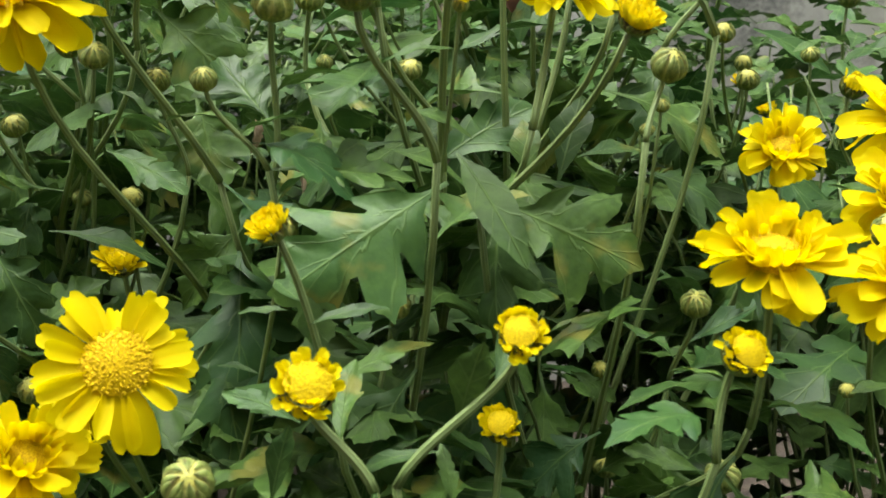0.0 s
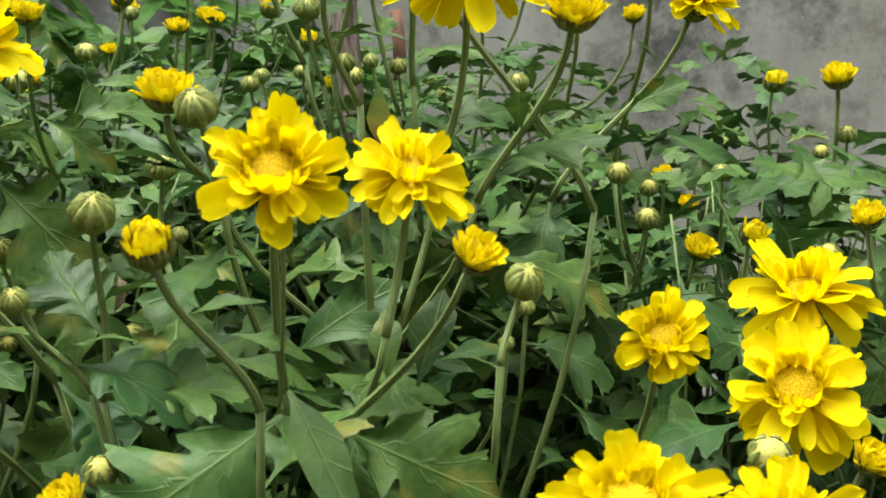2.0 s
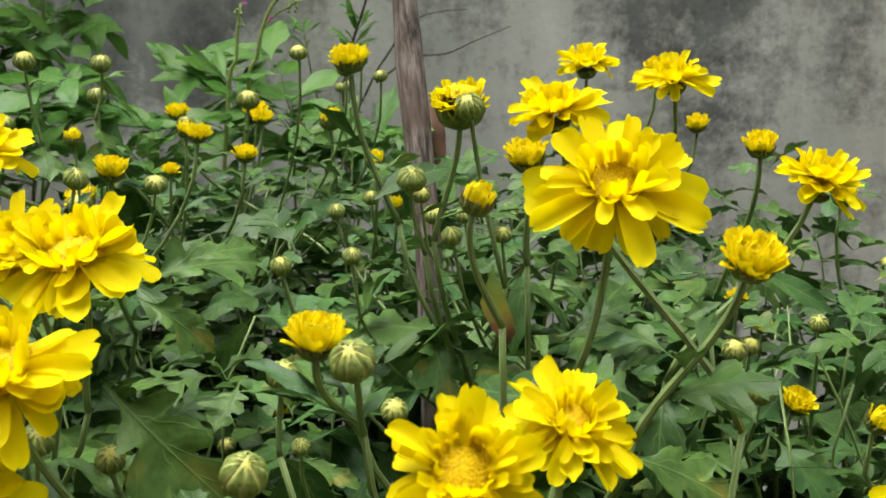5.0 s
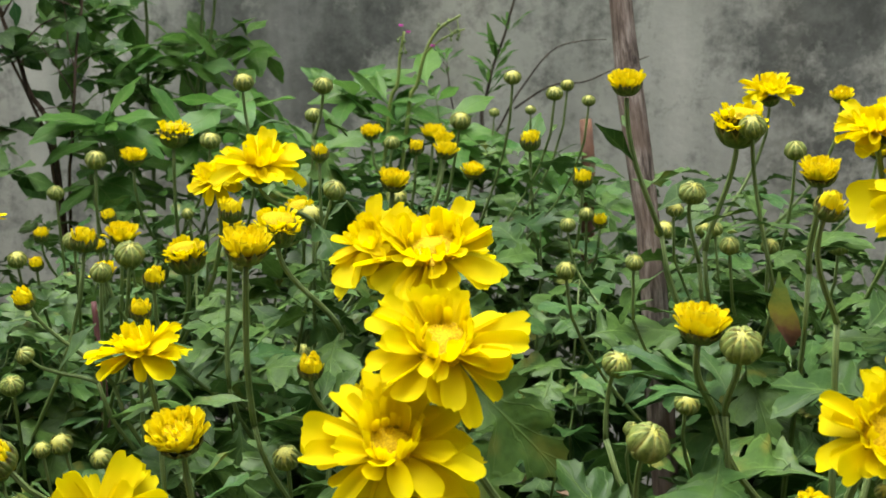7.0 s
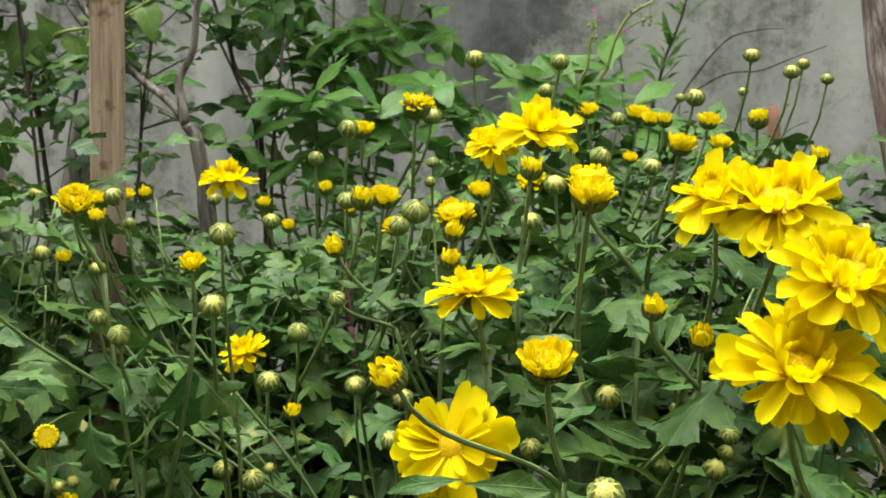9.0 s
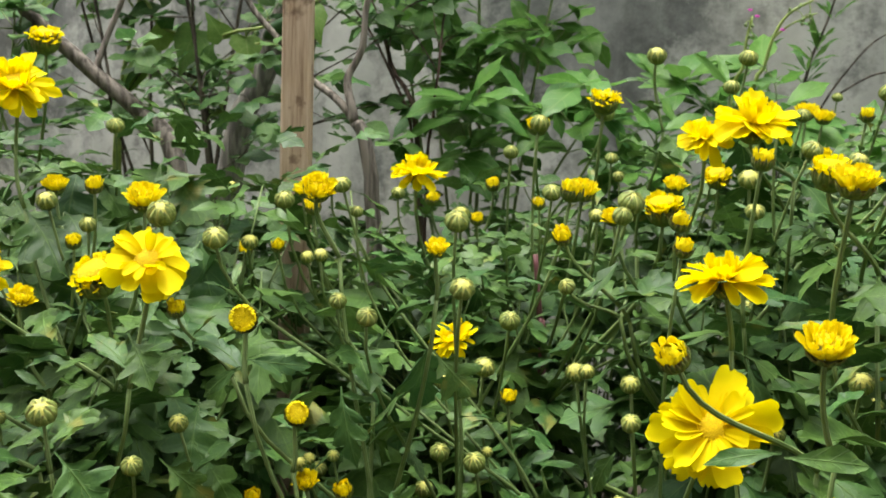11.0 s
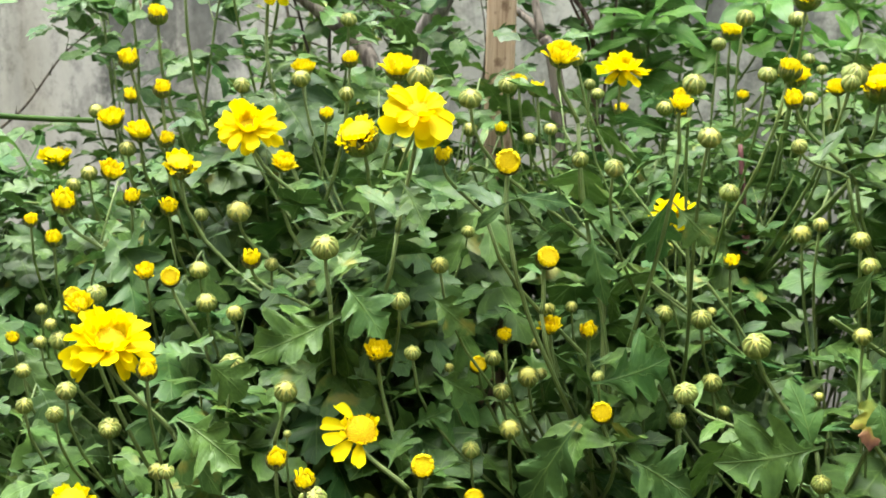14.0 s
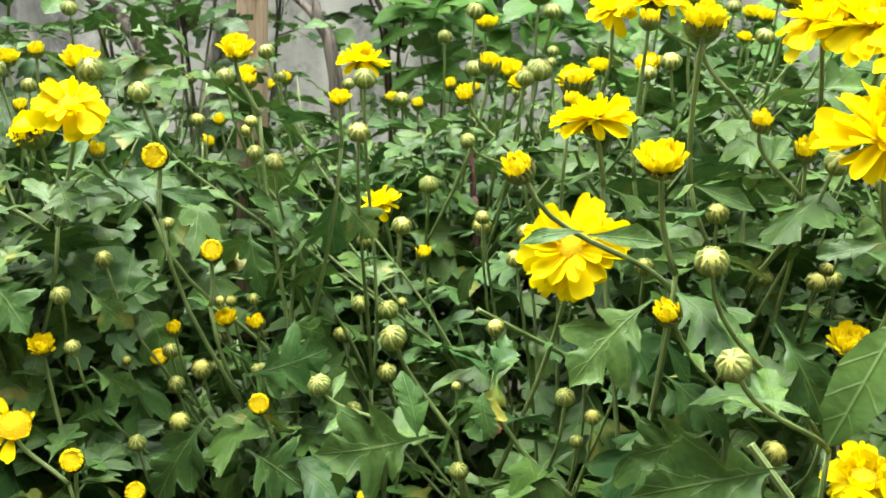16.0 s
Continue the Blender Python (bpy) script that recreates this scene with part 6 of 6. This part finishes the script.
def climber():
    """A climber on the shrubs: thin arching stems, angular leaves on stalks, curling tendrils and one hanging fruit."""
    foot = Vector((-1.1, 0.9, 0))
    ob = thing("climbing_vine", foot, "light green climber with angular leaves winding over the shrubs", "climber")
    lines = []
    for pts, r0 in ((((-1.1, 0.9, -0.02), (-1.16, 0.88, 0.35), (-1.127, 0.84, 0.616), (-1.059, 0.84, 0.613), (-0.996, 0.84, 0.617), (-0.951, 0.85, 0.64), (-0.914, 0.86, 0.636)), 0.0027),
                    (((-1.09, 0.91, -0.02), (-1.2, 0.9, 0.4), (-1.108, 0.84, 0.678), (-1.075, 0.84, 0.661), (-1.038, 0.84, 0.648), (-0.996, 0.84, 0.647), (-0.969, 0.84, 0.653), (-0.929, 0.86, 0.664), (-0.86, 0.9, 0.71)), 0.0027),
                    (((-1.001, 0.842, 0.641), (-1.004, 0.84, 0.619), (-1.028, 0.835, 0.59), (-1.036, 0.83, 0.551), (-1.036, 0.83, 0.519)), 0.0014),
                    (((-1.108, 0.84, 0.678), (-1.14, 0.82, 0.72), (-1.2, 0.8, 0.7), (-1.24, 0.79, 0.64)), 0.0014)):
        line = along([Vector(p) - foot for p in pts], 28, 0.003)
        lines.append(line)
        part("stem", tube(line, [r0 * (1 - 0.4 * i / 28) for i in range(29)], 7).mesh("stem", VINE_STEM), ob)
    for base, tip, wide in (((-1.02, 0.838, 0.655), (-1.039, 0.815, 0.606), 1.45), ((-0.985, 0.838, 0.644), (-1.0, 0.83, 0.676), 1.25), ((-1.06, 0.838, 0.655), (-1.085, 0.82, 0.625), 1.35), ((-0.96, 0.845, 0.648), (-0.945, 0.83, 0.61), 1.3),
                            ((-1.1, 0.838, 0.615), (-1.12, 0.82, 0.58), 1.35), ((-1.036, 0.83, 0.55), (-1.06, 0.81, 0.53), 1.25), ((-1.14, 0.82, 0.72), (-1.17, 0.8, 0.685), 1.35), ((-1.0, 0.84, 0.565), (-0.975, 0.82, 0.575), 1.25), ((-0.9, 0.875, 0.68), (-0.87, 0.86, 0.65), 1.3), ((-1.2, 0.8, 0.7), (-1.22, 0.78, 0.66), 1.3)):
        base, tip = Vector(base) - foot, Vector(tip) - foot
        d = (tip - base).normalized()
        near = min((p for line in lines for p in line), key=lambda p: (p - base).length)
        face = Vector((0.35, -0.75, 0.6)) + Vector((jig(0.3), jig(0.2), jig(0.3)))
        face = (face - d * face.dot(d)).normalized()
        size = (tip - base).length
        part("leaf", rnd.choice(ANGULAR), ob, Matrix.Translation(base) @ Matrix((d, face.cross(d), face)).transposed().to_4x4() @ Matrix.Diagonal((size, size * wide, size, 1)))
        part("stalk", tube(along((near, near.lerp(base, 0.5) + Vector((0, 0, 0.004)), base), 6, 0.001), [0.0009] * 7, 6).mesh("stalk", VINE_STEM), ob)
    for at_, turns in ((lines[0][22], 1.0), (lines[1][24], -1.0), (lines[1][17], 1.0)):
        coil = [at_ + Vector((turns * (0.02 * k / 18 + 0.005 * math.sin(k * 0.7)), -0.004 * k / 18, 0.028 * k / 18 + 0.005 * math.cos(k * 0.7))) for k in range(19)]
        part("tendril", tube(coil, [0.0006 - 0.00002 * k for k in range(19)], 5).mesh("tendril", VINE_STEM), ob)
    fruit = part("fruit", globe(1.0).mesh("fruit", FRUIT), ob, frame_of(Vector((-0.929, 0.86, 0.657)) - foot, (0.75, 0.1, 0.5), 0, 1) @ Matrix.Diagonal((0.0085, 0.0085, 0.02, 1)), "dark green oblong fruit")
    part("stalk", tube(((0, 0, 0.95), (0.15, 0, 1.25), (0.6, 0, 1.4)), (0.12, 0.1, 0.1), 6).mesh("stalk", VINE_STEM), fruit)


ANGULAR = [leaf_shape("angular", b, f, 95 + i).mesh("angular_leaf", VINE) for i, (b, f) in enumerate(((-0.2, 0.2), (-0.05, 0.3), (-0.35, 0.1)))]
climber()

POD = globe(1.3).mesh("seed_pod", STEM)
BLOSSOM = cup_shape(3, "ring").mesh("blossom", MAGENTA)
flower_weed = thing("flowering_weed", (-0.48, 1.11, 0), "slender green weed with tiny magenta flowers", "weed")
base = flower_weed.location
for pts, r0 in ((((-0.48, 1.11, -0.02), (-0.5, 1.11, 0.4), (-0.49, 1.112, 0.593), (-0.48, 1.112, 0.627), (-0.475, 1.112, 0.661), (-0.472, 1.112, 0.684)), 0.0028),
                (((-0.475, 1.11, -0.02), (-0.48, 1.11, 0.4), (-0.468, 1.112, 0.594), (-0.456, 1.112, 0.628), (-0.447, 1.112, 0.661), (-0.433, 1.112, 0.686), (-0.409, 1.112, 0.7)), 0.0028),
                (((-0.447, 1.112, 0.661), (-0.429, 1.112, 0.675), (-0.404, 1.112, 0.686)), 0.0015)):
    line = along([Vector(p) - base for p in pts], 22, 0.002)
    part("stem", tube(line, [r0 * (1 - 0.5 * i / 22) for i in range(23)], 8).mesh("stem", VINE_STEM), flower_weed)
    for q in (18, 19, 20, 21):
        side = line[q] + Vector((jig(0.012), -0.003, rnd.uniform(-0.014, 0.006)))
        part("twig", tube(along((line[q], line[q].lerp(side, 0.6) + Vector((0, 0, 0.004)), side), 5, 0.0005), [0.0006] * 6, 5).mesh("twig", VINE_STEM), flower_weed)
        part("seed_pod", POD, flower_weed, Matrix.Translation(side) @ Matrix.Scale(0.0018, 4))
for x, z in ((-0.466, 0.683), (-0.438, 0.668), (-0.474, 0.69)):
    part("blossom", BLOSSOM, flower_weed, Matrix.Translation(Vector((x, 1.108, z)) - base) @ Matrix.Scale(0.0034, 4))
for z in (0.5, 0.53, 0.56, 0.585, 0.605):
    bunch(flower_weed, Vector((-0.485 + jig(0.01), 1.11, z)) - base, Vector((0, -0.2, 0.5)), LANCE, 4, 0.055, 0.9, 0.1)

# ---- blocks added in place of the pale ground that shows between leaves ----
for bx, by, ht, wd in ((-0.47, 0.72, 0.2, 0.16), (-0.62, 0.74, 0.16, 0.14)):
    block = tagged(new("cement_block", slab(-wd / 2, wd / 2, -0.045, 0.045, 0, ht, 4, 3, 4, 0.002).mesh("cement_block", CEMENT, smooth=False)), "pale cement block added in place of pale ground that shows between the leaves", "block", "edging blocks")
    block.location = (bx, by, 0)
    block.rotation_euler = (0, 0, jig(0.2))

# ---- weeds at the end of the bed and small things among the leaves ----
arching = thing("arching_weed", (-1.13, 0.37, 0), "dark green weed with long arching narrow blades", "weed")
for line, wide in ((((-1.06, 0.4, 0.0), (-1.074, 0.401, 0.388), (-1.09, 0.398, 0.43), (-1.112, 0.39, 0.459), (-1.133, 0.373, 0.439), (-1.155, 0.354, 0.404)), 0.0032), (((-1.13, 0.37, 0.0), (-1.12, 0.373, 0.39), (-1.105, 0.385, 0.408), (-1.088, 0.404, 0.454), (-1.086, 0.409, 0.479)), 0.0022),
                   (((-1.12, 0.33, 0.0), (-1.15, 0.3, 0.25), (-1.1, 0.26, 0.31), (-1.0, 0.24, 0.29), (-0.93, 0.22, 0.24)), 0.0055), (((-1.14, 0.35, 0.0), (-1.17, 0.33, 0.24), (-1.12, 0.3, 0.33), (-1.02, 0.29, 0.33), (-0.95, 0.28, 0.29)), 0.0055), (((-1.1, 0.36, 0.0), (-1.13, 0.3, 0.22), (-1.09, 0.25, 0.26), (-1.0, 0.2, 0.22), (-0.96, 0.17, 0.16)), 0.006)):
    pts = along([Vector(p) - arching.location for p in line], 22, 0.002)
    rows = []
    for i, p in enumerate(pts):
        w = wide * min(1.0, 3.2 * (1 - i / 22) + 0.04)
        d = (pts[min(i + 1, 22)] - pts[max(i - 1, 0)]).normalized()
        side = d.cross(Vector((0.35, 0.9, 0.2))).normalized()
        rows.append([p + side * w * k + Vector((0, 0, 1)) * abs(k) * w * 0.35 for k in (-1.0, 0.0, 1.0)])
    part("blade", Shape().grid(rows).mesh("blade", WEED), arching)
broad = shrub("broad_leaved_weed", (-1.2, 0.36, 0), "low weed with broad bright green leaves", "weed",
              ((((-1.19, 0.38, 0.2), (-1.16, 0.4, 0.4)), 0.003, 4, 0.55), (((-1.22, 0.36, 0.2), (-1.24, 0.34, 0.36)), 0.003, 4, 0.5), (((-1.21, 0.42, 0.2), (-1.24, 0.46, 0.4)), 0.003, 4, 0.5)),
              OVAL, 0.055, STEM, 0.05, 1.1, 0.2, 2, 0.03)
vine = thing("creeper", (-1.163, 0.245, 0), "smooth green climbing stem with a few light leaves", "climber")
part("stem", tube(along([Vector(p) - vine.location for p in ((-1.18, 0.24, -0.02), (-1.19, 0.235, 0.3), (-1.163, 0.245, 0.487), (-1.072, 0.3, 0.486), (-1.007, 0.339, 0.482), (-0.968, 0.364, 0.481))], 22, 0.002), [0.0034 - 0.00006 * i for i in range(23)], 8).mesh("stem", DARK_STEM), vine)
for base, tip, wide in (((-1.019, 0.28, 0.521), (-0.994, 0.296, 0.527), 1.3), ((-1.03, 0.28, 0.545), (-1.003, 0.293, 0.543), 1.2), ((-0.87, 0.14, 0.56), (-0.815, 0.178, 0.575), 1.5)):
    base, tip = Vector(base) - vine.location, Vector(tip) - vine.location
    d = (tip - base).normalized()
    face = (Vector((0.2, -0.5, 1)) - d * d.dot(Vector((0.2, -0.5, 1)))).normalized()
    size = (tip - base).length
    part("leaf", OVAL[0], vine, Matrix.Translation(base) @ Matrix((d, face.cross(d), face)).transposed().to_4x4() @ Matrix.Diagonal((size, size * wide, size, 1)))
    part("stalk", tube(along((Vector((-0.03, -0.01, 0.47)), base.lerp(Vector((-0.03, -0.01, 0.47)), 0.5) + Vector((0, 0, 0.02)), base), 10, 0.001), [0.0012] * 11, 6).mesh("stalk", STEM), vine)
bare = thing("bare_twig", (-1.34, 0.48, 0), "thin bare thorny brown twig before the wall", "twig")
part("stem", tube(along([Vector(p) - bare.location for p in ((-1.35, 0.48, -0.02), (-1.345, 0.48, 0.3), (-1.323, 0.491, 0.42), (-1.295, 0.514, 0.456), (-1.267, 0.537, 0.489), (-1.241, 0.562, 0.54), (-1.21, 0.58, 0.57))], 24, 0.004), [0.0026 - 0.00008 * i for i in range(25)], 7).mesh("stem", SHRUB_BARK), bare)
for x, y, z in ((-1.28, 0.526, 0.473), (-1.252, 0.55, 0.515), (-1.3, 0.51, 0.45), (-1.262, 0.54, 0.497), (-1.24, 0.562, 0.54)):
    a = Vector((x, y, z)) - bare.location
    part("thorn", tube((a, a + Vector((jig(0.015), -0.004, 0.012 + jig(0.004)))), (0.0009, 0.0002), 6).mesh("thorn", SHRUB_BARK), bare)
red = thing("red_weed_stem", (-0.52, 0.612, 0), "dull red stem of a withered weed among the leaves", "weed")
part("stem", tube(along([Vector(p) - red.location for p in ((-0.515, 0.61, -0.02), (-0.521, 0.61, 0.382), (-0.525, 0.613, 0.418), (-0.532, 0.617, 0.47))], 14, 0.003), [0.0035 - 0.00012 * i for i in range(15)], 8).mesh("stem", RED_STEM), red)
stick = thing("brown_stick", (-0.275, 1.178, 0), "short reddish brown stick standing behind the flowers", "stick")
part("stick", tube([Vector(p) - stick.location for p in ((-0.27, 1.176, -0.02), (-0.276, 1.176, 0.4), (-0.278, 1.176, 0.546), (-0.283, 1.18, 0.59))], (0.008, 0.0078, 0.0075, 0.007), 9).mesh("stick", RUST), stick)


def withered(x, y, z, size, turn, tilt):
    """A dry curled leaf caught among the living ones."""
    s = leaf_shape("toothed", -0.9, 1.4, int(abs(x) * 1000), wide=1.3)
    ob = tagged(new("dry_leaf", s.mesh("dry_leaf", DRY)), "dry curled pale brown leaf caught on a stem", "leaf", "dry leaves")
    ob.matrix_world = Matrix.Translation((x, y, z)) @ Matrix.Rotation(turn, 4, "Z") @ Matrix.Rotation(tilt, 4, "Y") @ Matrix.Scale(size, 4)


withered(-0.139, 0.38, 0.452, 0.012, 0.4, 0.5)
withered(-0.17, 0.433, 0.438, 0.017, 0.2, 0.4)
withered(-0.183, 0.431, 0.456, 0.013, -0.6, 0.9)
withered(-0.96, 0.37, 0.41, 0.022, 1.0, 0.9)
withered(-1.109, 0.521, 0.607, 0.03, 0.3, 0.1)
